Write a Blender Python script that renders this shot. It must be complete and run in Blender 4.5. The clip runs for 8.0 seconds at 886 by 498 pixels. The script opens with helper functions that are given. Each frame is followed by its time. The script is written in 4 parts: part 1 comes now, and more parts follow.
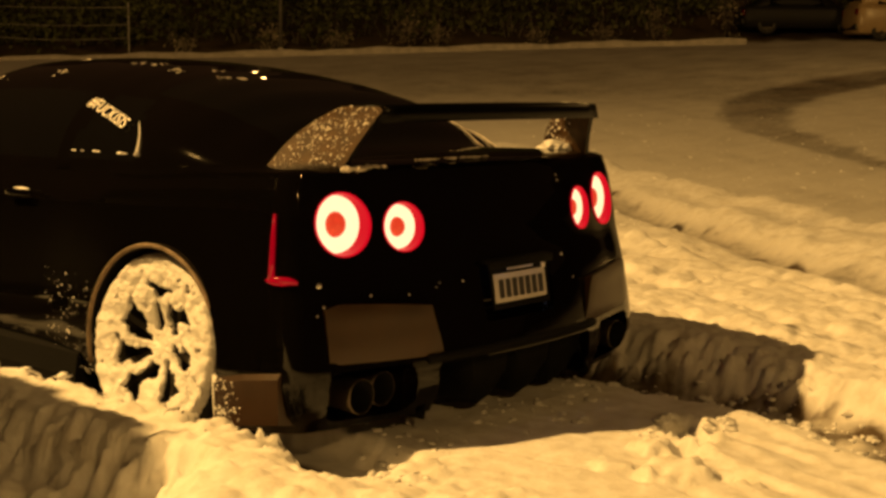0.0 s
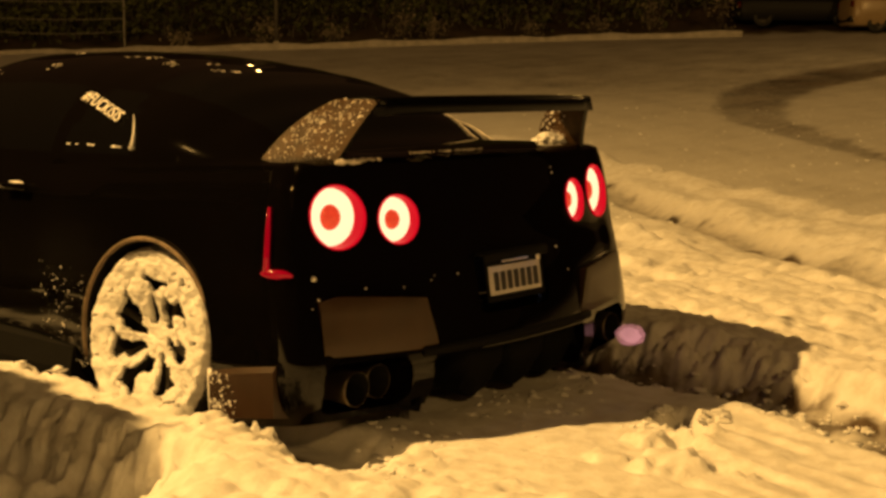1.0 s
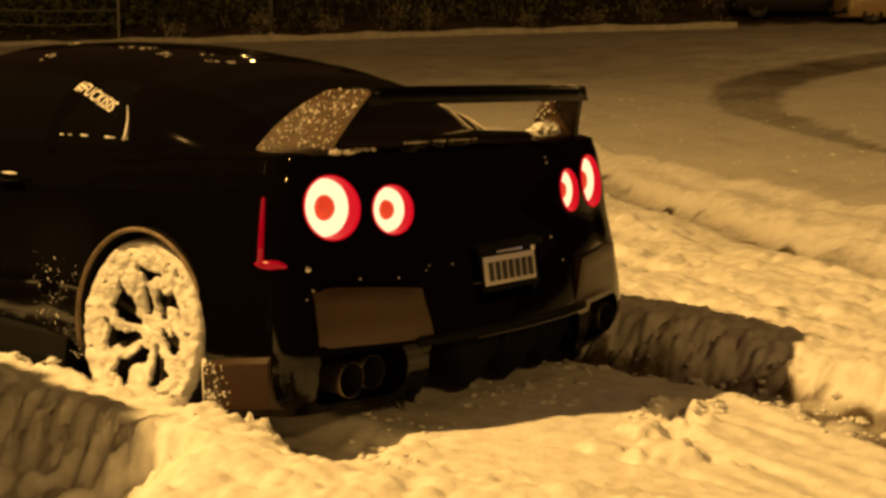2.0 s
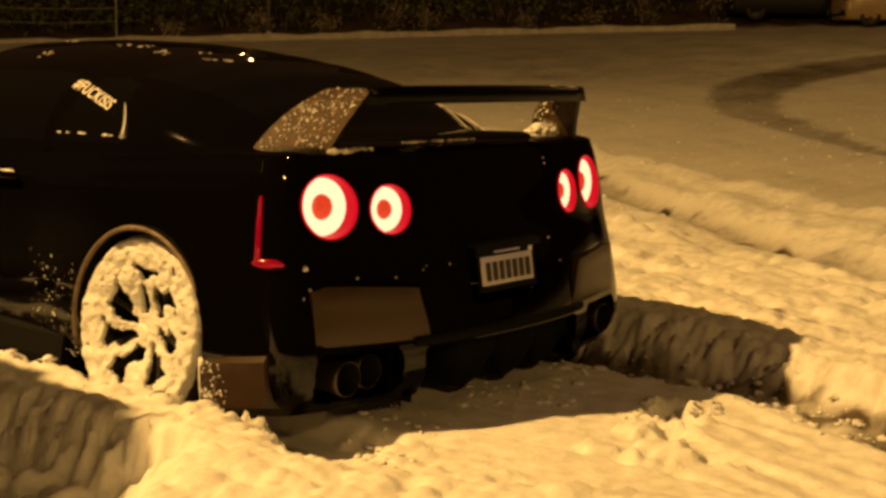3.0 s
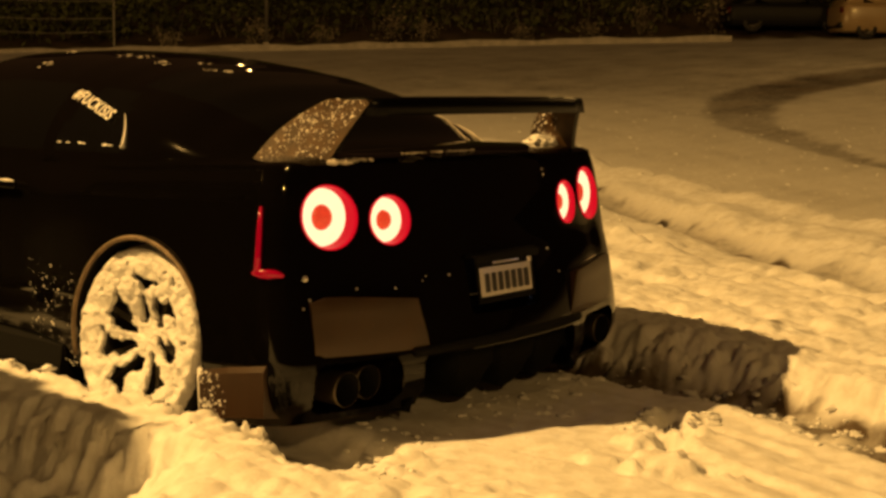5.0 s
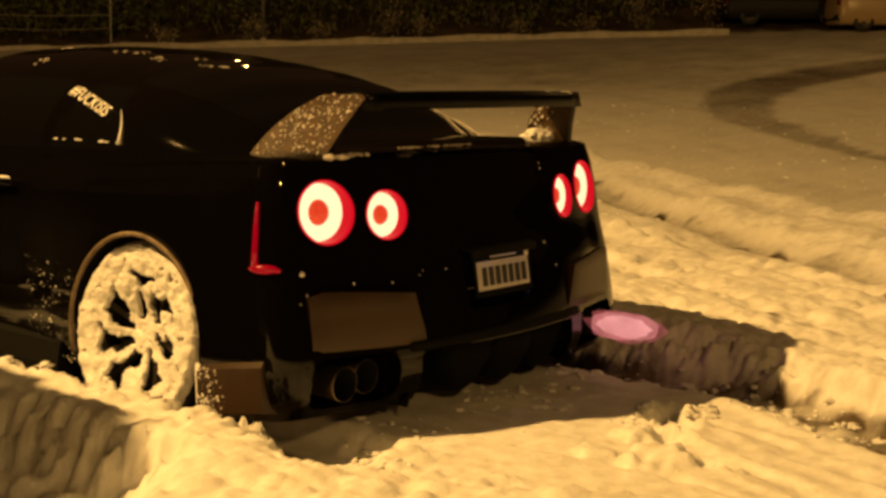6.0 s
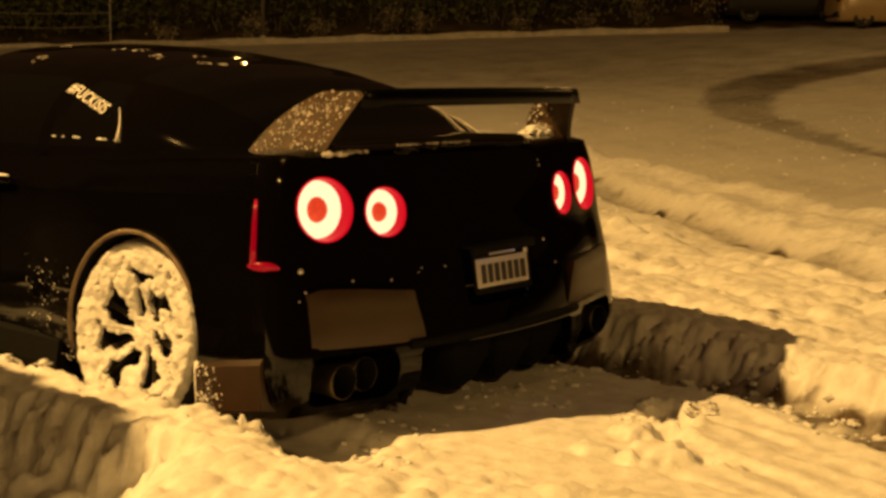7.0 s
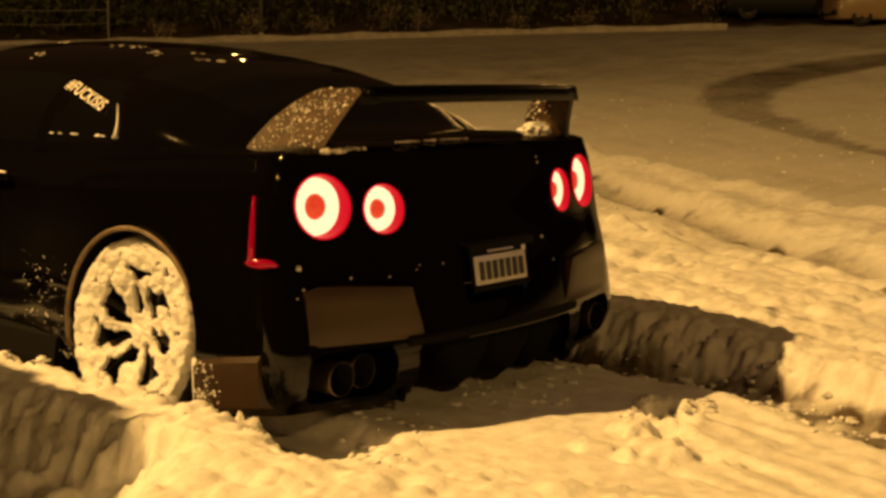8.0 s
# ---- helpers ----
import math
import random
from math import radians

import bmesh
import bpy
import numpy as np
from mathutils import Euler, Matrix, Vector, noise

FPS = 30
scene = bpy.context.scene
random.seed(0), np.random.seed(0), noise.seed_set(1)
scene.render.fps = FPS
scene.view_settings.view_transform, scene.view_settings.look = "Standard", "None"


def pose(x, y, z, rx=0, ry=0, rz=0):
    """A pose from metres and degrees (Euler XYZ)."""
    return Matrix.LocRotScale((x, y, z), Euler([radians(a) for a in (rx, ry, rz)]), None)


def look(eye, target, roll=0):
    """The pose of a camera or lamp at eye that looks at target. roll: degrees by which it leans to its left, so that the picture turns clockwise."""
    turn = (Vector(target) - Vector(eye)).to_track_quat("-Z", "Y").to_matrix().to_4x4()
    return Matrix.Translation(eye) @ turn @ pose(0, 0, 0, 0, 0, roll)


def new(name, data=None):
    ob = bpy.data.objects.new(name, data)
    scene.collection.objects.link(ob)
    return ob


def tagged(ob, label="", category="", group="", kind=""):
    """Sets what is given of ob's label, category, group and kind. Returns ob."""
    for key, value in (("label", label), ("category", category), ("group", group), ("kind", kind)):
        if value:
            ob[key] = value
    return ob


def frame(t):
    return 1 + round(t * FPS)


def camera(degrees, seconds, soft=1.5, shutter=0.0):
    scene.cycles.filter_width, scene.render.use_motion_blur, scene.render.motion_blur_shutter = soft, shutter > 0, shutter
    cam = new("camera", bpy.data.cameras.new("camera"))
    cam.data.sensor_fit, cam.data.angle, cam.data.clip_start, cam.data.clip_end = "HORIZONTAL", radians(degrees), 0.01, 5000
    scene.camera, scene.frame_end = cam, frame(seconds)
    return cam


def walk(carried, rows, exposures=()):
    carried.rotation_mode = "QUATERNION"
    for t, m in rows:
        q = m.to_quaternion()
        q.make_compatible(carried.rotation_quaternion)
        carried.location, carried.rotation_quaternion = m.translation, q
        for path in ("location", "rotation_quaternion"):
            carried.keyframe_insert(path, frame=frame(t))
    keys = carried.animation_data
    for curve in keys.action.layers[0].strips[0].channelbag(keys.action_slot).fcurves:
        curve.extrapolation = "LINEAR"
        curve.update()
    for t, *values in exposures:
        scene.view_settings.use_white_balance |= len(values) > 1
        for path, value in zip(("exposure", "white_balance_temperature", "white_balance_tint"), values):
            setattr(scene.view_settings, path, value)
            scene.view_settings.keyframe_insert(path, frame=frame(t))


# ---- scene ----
# ------------------------------------------------------------------ camera
EYE = (-3.734, -2.769, 1.283)
cam = camera(36.7, 8.0, soft=3.05)


def aim(yaw, pitch, roll, sway):
    """Yaw from +y towards +x, pitch up, roll to the left, in degrees; sway of the holder in metres."""
    a, b = radians(yaw), radians(pitch)
    way = Vector((math.sin(a) * math.cos(b), math.cos(a) * math.cos(b), math.sin(b)))
    eye = Vector(EYE) + Vector(sway)
    return look(eye, eye + way, roll)


walk(cam, [(t, aim(a, b, c, d)) for t, a, b, c, d in (
    (0.0, 49.697, -7.144, 0.703, (-.0034, .0037, .0069)), (0.5, 49.742, -7.293, 0.532, (-.0016, .0010, .0085)),
    (1.0, 49.845, -7.430, 0.562, (-.0015, -.0027, .0050)), (1.5, 50.004, -7.667, 0.438, (.0049, -.0019, .0014)),
    (3.0, 50.202, -7.774, 0.879, (.0058, .0041, -.0016)), (3.5, 50.264, -7.327, 0.896, (0, 0, 0)),
    (4.0, 50.294, -7.313, 1.011, (-.0019, .0053, -.0004)), (4.5, 50.330, -7.279, 1.088, (-.0079, .0055, -.0005)),
    (6.0, 50.409, -7.523, 0.712, (-.0047, .0001, -.0026)), (6.5, 50.432, -7.725, 0.629, (.0005, .0029, -.0033)),
    (7.0, 50.405, -7.631, 0.624, (.0019, .0005, -.0044)), (7.5, 50.429, -7.611, 0.599, (.0023, .0008, -.0036)),
    (8.0, 50.492, -7.735, 0.684, (.0053, .0039, -.0065)))])

# ------------------------------------------------------------------ world and light
world = bpy.data.worlds.new("night_sky")
scene.world = world
world.use_nodes = True
world.node_tree.nodes["Background"].inputs[0].default_value = (1.0, 0.40, 0.13, 1)
world.node_tree.nodes["Background"].inputs[1].default_value = 0.020
SODIUM = (1.0, 0.55, 0.145)
scene.view_settings.exposure = 0.3
NEAR_WATTS, FAR_WATTS, FILL_WATTS, BACK_WATTS = 6900, 60, 1300, 1250

FWD = Vector((0.762, 0.647, 0))      # level direction of the view
SIDE = Vector((0.647, -0.762, 0))    # level direction to its right


def spread(s, t):
    """Ground-plan place s metres ahead of the car's tail and t metres to the right of the view."""
    p = FWD * (s + 3.0) + SIDE * (t + 0.31)
    return p.x, p.y


def lamp_light(x, y, z, watts, radius=0.11):
    data = bpy.data.lights.new("street_lamp_light", "POINT")
    data.energy, data.color, data.shadow_soft_size = watts, SODIUM, radius
    ob = new("street_lamp_light", data)
    ob.location = (x, y, z)
    return ob


# ------------------------------------------------------------------ materials
def material(name, colour, rough=0.5, metal=0.0, spec=0.5, coat=0.0, emit=None, strength=0.0,
             vary=0.0, scale=8.0, bump=0.0, bump_scale=60.0, rough_vary=0.0, detail=6.0):
    m = bpy.data.materials.new(name)
    m.use_nodes = True
    nt = m.node_tree
    b = nt.nodes["Principled BSDF"]
    b.inputs["Base Color"].default_value = (*colour, 1)
    b.inputs["Roughness"].default_value = rough
    b.inputs["Metallic"].default_value = metal
    b.inputs["Specular IOR Level"].default_value = spec
    b.inputs["Coat Weight"].default_value = coat
    b.inputs["Coat Roughness"].default_value = 0.020
    if emit:
        b.inputs["Emission Color"].default_value = (*emit, 1)
        b.inputs["Emission Strength"].default_value = strength
    co = nt.nodes.new("ShaderNodeTexCoord")
    if vary or rough_vary:
        n = nt.nodes.new("ShaderNodeTexNoise")
        n.inputs["Scale"].default_value, n.inputs["Detail"].default_value = scale, detail
        nt.links.new(co.outputs["Object"], n.inputs["Vector"])
        if vary:
            r = nt.nodes.new("ShaderNodeValToRGB")
            r.color_ramp.elements[0].position, r.color_ramp.elements[1].position = 0.3, 0.7
            r.color_ramp.elements[0].color = (*[c * (1 - vary) for c in colour], 1)
            r.color_ramp.elements[1].color = (*[min(1, c * (1 + vary)) for c in colour], 1)
            nt.links.new(n.outputs["Fac"], r.inputs["Fac"])
            nt.links.new(r.outputs["Color"], b.inputs["Base Color"])
        if rough_vary:
            q = nt.nodes.new("ShaderNodeMapRange")
            q.inputs["To Min"].default_value, q.inputs["To Max"].default_value = max(0.02, rough - rough_vary), rough + rough_vary
            nt.links.new(n.outputs["Fac"], q.inputs["Value"])
            nt.links.new(q.outputs["Result"], b.inputs["Roughness"])
    if bump:
        n2 = nt.nodes.new("ShaderNodeTexNoise")
        n2.inputs["Scale"].default_value, n2.inputs["Detail"].default_value = bump_scale, 5
        nt.links.new(co.outputs["Object"], n2.inputs["Vector"])
        bp = nt.nodes.new("ShaderNodeBump")
        bp.inputs["Strength"].default_value, bp.inputs["Distance"].default_value = bump, 0.02
        nt.links.new(n2.outputs["Fac"], bp.inputs["Height"])
        nt.links.new(bp.outputs["Normal"], b.inputs["Normal"])
    return m


def ground_material():
    """Snow, slush and wet asphalt, by noise and the sheet's 'slush' attribute, which also shades under the car."""
    m = bpy.data.materials.new("snow_and_slush")
    m.use_nodes = True
    nt = m.node_tree
    b = nt.nodes["Principled BSDF"]
    co = nt.nodes.new("ShaderNodeTexCoord")
    at = nt.nodes.new("ShaderNodeAttribute")
    at.attribute_name = "slush"

    def noise_tex(scale, detail=6.0):
        n = nt.nodes.new("ShaderNodeTexNoise")
        n.inputs["Scale"].default_value, n.inputs["Detail"].default_value = scale, detail
        nt.links.new(co.outputs["Object"], n.inputs["Vector"])
        return n

    big, small, fine = noise_tex(1.3), noise_tex(14.0), noise_tex(70.0, 4.0)
    snow = nt.nodes.new("ShaderNodeValToRGB")
    snow.color_ramp.elements[0].position, snow.color_ramp.elements[1].position = 0.32, 0.62
    snow.color_ramp.elements[0].color, snow.color_ramp.elements[1].color = (0.69, 0.675, 0.65, 1), (0.86, 0.86, 0.87, 1)
    nt.links.new(small.outputs["Fac"], snow.inputs["Fac"])
    wet = nt.nodes.new("ShaderNodeValToRGB")
    wet.color_ramp.elements[0].position, wet.color_ramp.elements[1].position = 0.3, 0.7
    wet.color_ramp.elements[0].color, wet.color_ramp.elements[1].color = (0.03, 0.022, 0.014, 1), (0.14, 0.10, 0.065, 1)
    nt.links.new(big.outputs["Fac"], wet.inputs["Fac"])
    # the slush breaks up along its border
    add = nt.nodes.new("ShaderNodeMath")
    add.operation = "MULTIPLY_ADD"
    add.inputs[1].default_value, add.inputs[2].default_value = 0.7, -0.35
    nt.links.new(small.outputs["Fac"], add.inputs[0])
    mixed = nt.nodes.new("ShaderNodeMath")
    mixed.operation = "ADD"
    mixed.use_clamp = True
    nt.links.new(at.outputs["Fac"], mixed.inputs[0])
    nt.links.new(add.outputs["Value"], mixed.inputs[1])
    step = nt.nodes.new("ShaderNodeMapRange")
    step.interpolation_type = "SMOOTHSTEP"
    step.inputs["From Min"].default_value, step.inputs["From Max"].default_value = 0.1, 0.95
    nt.links.new(mixed.outputs["Value"], step.inputs["Value"])
    mix = nt.nodes.new("ShaderNodeMix")
    mix.data_type = "RGBA"
    nt.links.new(step.outputs["Result"], mix.inputs[0])
    nt.links.new(snow.outputs["Color"], mix.inputs[6])
    nt.links.new(wet.outputs["Color"], mix.inputs[7])
    nt.links.new(mix.outputs[2], b.inputs["Base Color"])
    rr = nt.nodes.new("ShaderNodeMapRange")
    rr.inputs["To Min"].default_value, rr.inputs["To Max"].default_value = 0.75, 0.5
    nt.links.new(step.outputs["Result"], rr.inputs["Value"])
    nt.links.new(rr.outputs["Result"], b.inputs["Roughness"])
    b.inputs["Specular IOR Level"].default_value = 0.25
    b1 = nt.nodes.new("ShaderNodeBump")
    b1.inputs["Strength"].default_value, b1.inputs["Distance"].default_value = 0.3, 0.03
    nt.links.new(small.outputs["Fac"], b1.inputs["Height"])
    b2 = nt.nodes.new("ShaderNodeBump")
    b2.inputs["Strength"].default_value, b2.inputs["Distance"].default_value = 0.28, 0.008
    nt.links.new(fine.outputs["Fac"], b2.inputs["Height"])
    nt.links.new(b1.outputs["Normal"], b2.inputs["Normal"])
    nt.links.new(b2.outputs["Normal"], b.inputs["Normal"])
    return m


def flame_material(name, colour, strength, cover):
    m = bpy.data.materials.new(name)
    m.use_nodes = True
    nt = m.node_tree
    nt.nodes.remove(nt.nodes["Principled BSDF"])
    e, t, x = (nt.nodes.new("ShaderNode" + k) for k in ("Emission", "BsdfTransparent", "MixShader"))
    e.inputs[0].default_value, e.inputs[1].default_value = (*colour, 1), strength
    n = nt.nodes.new("ShaderNodeTexNoise")
    n.inputs["Scale"].default_value = 9.0
    q = nt.nodes.new("ShaderNodeMapRange")
    q.inputs["From Min"].default_value, q.inputs["From Max"].default_value = 0.3, 0.7
    q.inputs["To Min"].default_value, q.inputs["To Max"].default_value = cover * 0.5, min(1.0, cover * 1.5)
    co = nt.nodes.new("ShaderNodeTexCoord")
    nt.links.new(co.outputs["Object"], n.inputs["Vector"])
    nt.links.new(n.outputs["Fac"], q.inputs["Value"])
    nt.links.new(q.outputs["Result"], x.inputs[0])
    nt.links.new(t.outputs[0], x.inputs[1])
    nt.links.new(e.outputs[0], x.inputs[2])
    nt.links.new(x.outputs[0], nt.nodes["Material Output"].inputs[0])
    return m


M_GROUND = ground_material()
M_SNOW = material("packed_snow", (0.84, 0.84, 0.85), 0.75, spec=0.25, vary=0.1, scale=25, bump=0.6, bump_scale=70)
M_DIRTY_SNOW = material("dirty_snow", (0.62, 0.58, 0.54), 0.8, spec=0.2, vary=0.28, scale=30, bump=0.7, bump_scale=60)
M_PAINT = material("black_car_paint", (0.0022, 0.0018, 0.0015), 0.035, spec=0.28, rough_vary=0.012, scale=3)
M_GLASS = material("tinted_car_glass", (0.003, 0.003, 0.003), 0.03, spec=0.25, rough_vary=0.01, scale=2)
M_TRIM = material("satin_black_plastic", (0.008, 0.008, 0.008), 0.35, rough_vary=0.1, scale=20)
M_CARBON = material("lacquered_carbon_wing", (0.002, 0.002, 0.002), 0.25, spec=0.09, vary=0.3, scale=40)
# brown base colour stands in for lit snow mirrored in black paint
M_SHEEN = material("black_paint_snow_reflection", (0.030, 0.0135, 0.004), 0.4, spec=0.4, vary=0.25, scale=7, rough_vary=0.06)
M_DARK = material("unpainted_underbody", (0.005, 0.005, 0.005), 0.8, spec=0.12)
M_LIP = material("slush_smeared_arch_edge", (0.17, 0.125, 0.085), 0.7, vary=0.4, scale=22)
# frosted carbon whose brown also holds the lamp's light
M_LIT_WING = material("lamplit_frosted_carbon", (0.055, 0.030, 0.011), 0.55, spec=0.2, vary=0.5, scale=24)
M_TYRE = material("wet_rubber", (0.012, 0.012, 0.012), 0.6, vary=0.3, scale=30, bump=0.2)
M_RIM = material("gunmetal_alloy", (0.05, 0.045, 0.04), 0.35, metal=0.7, vary=0.2, scale=20)
M_STEEL = material("polished_exhaust_steel", (0.26, 0.22, 0.18), 0.42, metal=1.0, rough_vary=0.12, scale=30)
M_RING = material("lit_lamp_ring", (0.5, 0.2, 0.1), 0.3, emit=(1.0, 0.76, 0.42), strength=1.08, vary=0.3, scale=40)
M_RED = material("glowing_red_lens", (0.03, 0.0005, 0.0005), 0.4, spec=0.08, emit=(1.0, 0.003, 0.02), strength=0.55, vary=0.2, scale=30)
M_HUB = material("dim_red_lens", (0.3, 0.03, 0.01), 0.2, emit=(1.0, 0.07, 0.025), strength=0.5, vary=0.3, scale=60)
M_MARKER = material("red_side_marker_lens", (0.10, 0.001, 0.004), 0.1, emit=(1.0, 0.0, 0.022), strength=0.2, vary=0.3, scale=40)
M_PLATE = material("white_number_plate", (0.55, 0.53, 0.57), 0.45, vary=0.06, scale=30, bump=0.05)
M_INK = material("dark_plate_ink", (0.03, 0.03, 0.035), 0.5)
M_VINYL = material("white_vinyl_letters", (0.85, 0.83, 0.8), 0.5)
M_LED = material("plate_lamp_lens", (0.8, 0.8, 0.8), 0.3, emit=(0.75, 0.72, 1.0), strength=3.0)
M_POLE = material("galvanised_pole_steel", (0.3, 0.29, 0.27), 0.5, metal=0.6, vary=0.2, scale=6)
M_KERB = material("snow_dusted_kerb_concrete", (0.5, 0.47, 0.43), 0.85, vary=0.2, scale=4, bump=0.4, bump_scale=20)
M_CREAM = material("cream_car_paint", (0.40, 0.29, 0.16), 0.3, coat=0.4, vary=0.06, scale=3)
M_GREY = material("dark_grey_car_paint", (0.012, 0.012, 0.013), 0.5, spec=0.2, vary=0.1, scale=3)
M_BARK = material("bark", (0.07, 0.055, 0.04), 0.9, vary=0.35, scale=8, bump=0.8, bump_scale=15)
M_LEAF = material("evergreen_leaves", (0.075, 0.085, 0.026), 0.7, vary=0.7, scale=1.2)
M_TWIG = material("snow_dusted_twigs", (0.2, 0.18, 0.15), 0.85, vary=0.5, scale=0.9)
M_DUSTED = material("snow_dusted_shrub_leaves", (0.30, 0.26, 0.2), 0.85, vary=0.5, scale=2.0)
M_WIRE = material("pale_rail_paint", (0.3, 0.29, 0.27), 0.5, vary=0.2, scale=2)


# ------------------------------------------------------------------ mesh tools
def part(name, bm, mat, parent=None, label="", smooth=True, m=None):
    me = bpy.data.meshes.new(name)
    bm.normal_update()
    bm.to_mesh(me)
    bm.free()
    if smooth:
        me.shade_smooth()
    for k in (mat if isinstance(mat, (list, tuple)) else [mat]):
        me.materials.append(k)
    ob = new(name, me)
    if parent:
        ob.parent = parent
    if m is not None:
        ob.matrix_basis = m
    if label:
        ob["label"] = label
    return ob


def thing(name, label, category, m=None, group="", kind=""):
    ob = new(name)
    ob.empty_display_size = 0.2
    if m is not None:
        ob.matrix_basis = m
    return tagged(ob, label, category, group, kind)


def box(sx, sy, sz, bevel=0.01, seg=2, bm=None, m=None):
    bm = bm or bmesh.new()
    made = bmesh.ops.create_cube(bm, size=1)["verts"]
    bmesh.ops.scale(bm, vec=(sx, sy, sz), verts=made)
    if bevel:
        edges = list({e for v in made for e in v.link_edges})
        out = bmesh.ops.bevel(bm, geom=edges, offset=bevel, segments=seg, affect="EDGES", profile=0.5)
        made = list({v for f in out["faces"] for v in f.verts} | {v for v in made if v.is_valid})
    if m is not None:
        bmesh.ops.transform(bm, matrix=m, verts=made)
    return bm


def loft(rings, closed=True, caps=(True, True), bm=None):
    """Quads between rings of equal length; caps are fans about each end ring's middle."""
    bm = bm or bmesh.new()
    vs = [[bm.verts.new(p) for p in r] for r in rings]
    n = len(rings[0])
    for a, b in zip(vs, vs[1:]):
        for i in range(n if closed else n - 1):
            j = (i + 1) % n
            bm.faces.new((a[i], a[j], b[j], b[i]))
    for ring, on, flip in ((vs[0], caps[0], True), (vs[-1], caps[1], False)):
        if on:
            c = bm.verts.new(sum((v.co for v in ring), Vector()) / n)
            for i in range(n):
                f = (ring[i], ring[(i + 1) % n], c)
                bm.faces.new(f[::-1] if flip else f)
    return bm


def lathe(profile, axis="y", n=48, bm=None, caps=(False, False)):
    """Turns (radius, along) pairs about an axis."""
    rings = []
    for r, a in profile:
        ring = []
        for i in range(n):
            q = 2 * math.pi * i / n
            c, s = r * math.cos(q), r * math.sin(q)
            ring.append({"x": (a, c, s), "y": (c, a, s), "z": (c, s, a)}[axis])
        rings.append(ring)
    bm = loft(rings, True, caps, bm)
    bmesh.ops.recalc_face_normals(bm, faces=bm.faces)
    return bm


def tube(points, radius, n=10, bm=None):
    pts = [Vector(p) for p in points]
    rings = []
    for i, p in enumerate(pts):
        d = (pts[min(i + 1, len(pts) - 1)] - pts[max(i - 1, 0)]).normalized()
        up = Vector((0, 0, 1)) if abs(d.z) < 0.9 else Vector((1, 0, 0))
        a = d.cross(up).normalized()
        b = d.cross(a)
        r = radius[i] if isinstance(radius, (list, tuple)) else radius
        rings.append([p + (a * math.cos(2 * math.pi * k / n) + b * math.sin(2 * math.pi * k / n)) * r for k in range(n)])
    bm = loft(rings, True, (True, True), bm)
    return bm


def curve_at(table, x):
    """Smooth interpolation in a table of (x, y)."""
    if x <= table[0][0]:
        return table[0][1]
    for (x0, y0), (x1, y1) in zip(table, table[1:]):
        if x <= x1:
            f = (x - x0) / (x1 - x0)
            f = f * f * (3 - 2 * f) * 0.5 + f * 0.5
            return y0 + (y1 - y0) * f
    return table[-1][1]


def spline(points, per):
    """Catmull-Rom through the points."""
    out = []
    p = [Vector(q) for q in points]
    for i in range(len(p) - 1):
        a, b, c, d = p[max(i - 1, 0)], p[i], p[i + 1], p[min(i + 2, len(p) - 1)]
        for k in range(per):
            t = k / per
            out.append(0.5 * (2 * b + (c - a) * t + (2 * a - 5 * b + 4 * c - d) * t * t + (3 * b - a - 3 * c + d) * t ** 3))
    out.append(p[-1])
    return out


def lump(sx, sy, sz, rough=0.25, scale=6.0, sub=3, seed=0.0, bm=None, m=None):
    """An uneven clod."""
    own = bmesh.new()
    bmesh.ops.create_icosphere(own, subdivisions=sub, radius=1)
    for v in own.verts:
        k = 1 + rough * noise.fractal(v.co * scale * 0.3 + Vector((seed, seed * 1.7, 3.1)), 1.0, 2.0, 4)
        v.co = Vector((v.co.x * sx * k, v.co.y * sy * k, v.co.z * sz * k))
    if m is not None:
        bmesh.ops.transform(own, matrix=m, verts=own.verts)
    if bm is None:
        return own
    tmp = bpy.data.meshes.new("tmp")
    own.to_mesh(tmp)
    own.free()
    bm.from_mesh(tmp)
    bpy.data.meshes.remove(tmp)
    return bm


def cut(ob, cutters):
    """Subtracts the bmeshes from a part's mesh, for good."""
    tools = []
    for bm in cutters:
        me = bpy.data.meshes.new("cutter")
        bmesh.ops.recalc_face_normals(bm, faces=bm.faces)
        bm.to_mesh(me)
        bm.free()
        k = new("cutter", me)
        tools.append(k)
        mod = ob.modifiers.new("cut", "BOOLEAN")
        mod.operation, mod.object, mod.solver = "DIFFERENCE", k, "EXACT"
    bpy.context.view_layer.update()
    dg = bpy.context.evaluated_depsgraph_get()
    me = bpy.data.meshes.new_from_object(ob.evaluated_get(dg))
    ob.modifiers.clear()
    ob.data = me
    for k in tools:
        bpy.data.objects.remove(k)
    return ob


# ------------------------------------------------------------------ ground
def smooth(a, b, x):
    t = np.clip((x - a) / (b - a), 0, 1)
    return t * t * (3 - 2 * t)


def slope(x, y):
    """The lot climbs away from the car towards the wood."""
    s = x * FWD.x + y * FWD.y - 3.0
    d = s - 3.0
    rise = 0.0668 * 0.5 * (d + np.sqrt(d * d + 4.0))
    t = x * SIDE.x + y * SIDE.y - 0.31
    rise = rise + 0.037 * np.clip(t, -30, 30) * smooth(5, 30, s)
    e = s - 37.0
    return rise + 0.22 * 0.5 * (e + np.sqrt(e * e + 1.0))


def waves(x, y, seed, size):
    """Cheap smooth noise from summed sines."""
    rng = np.random.RandomState(seed)
    out = np.zeros_like(x)
    for k in range(9):
        a = rng.uniform(0, 2 * np.pi)
        f = 2 * np.pi / size * rng.uniform(0.6, 1.7)
        out += np.sin(f * (x * np.cos(a) + y * np.sin(a)) + rng.uniform(0, 6.28))
    return out / 9 * 1.6


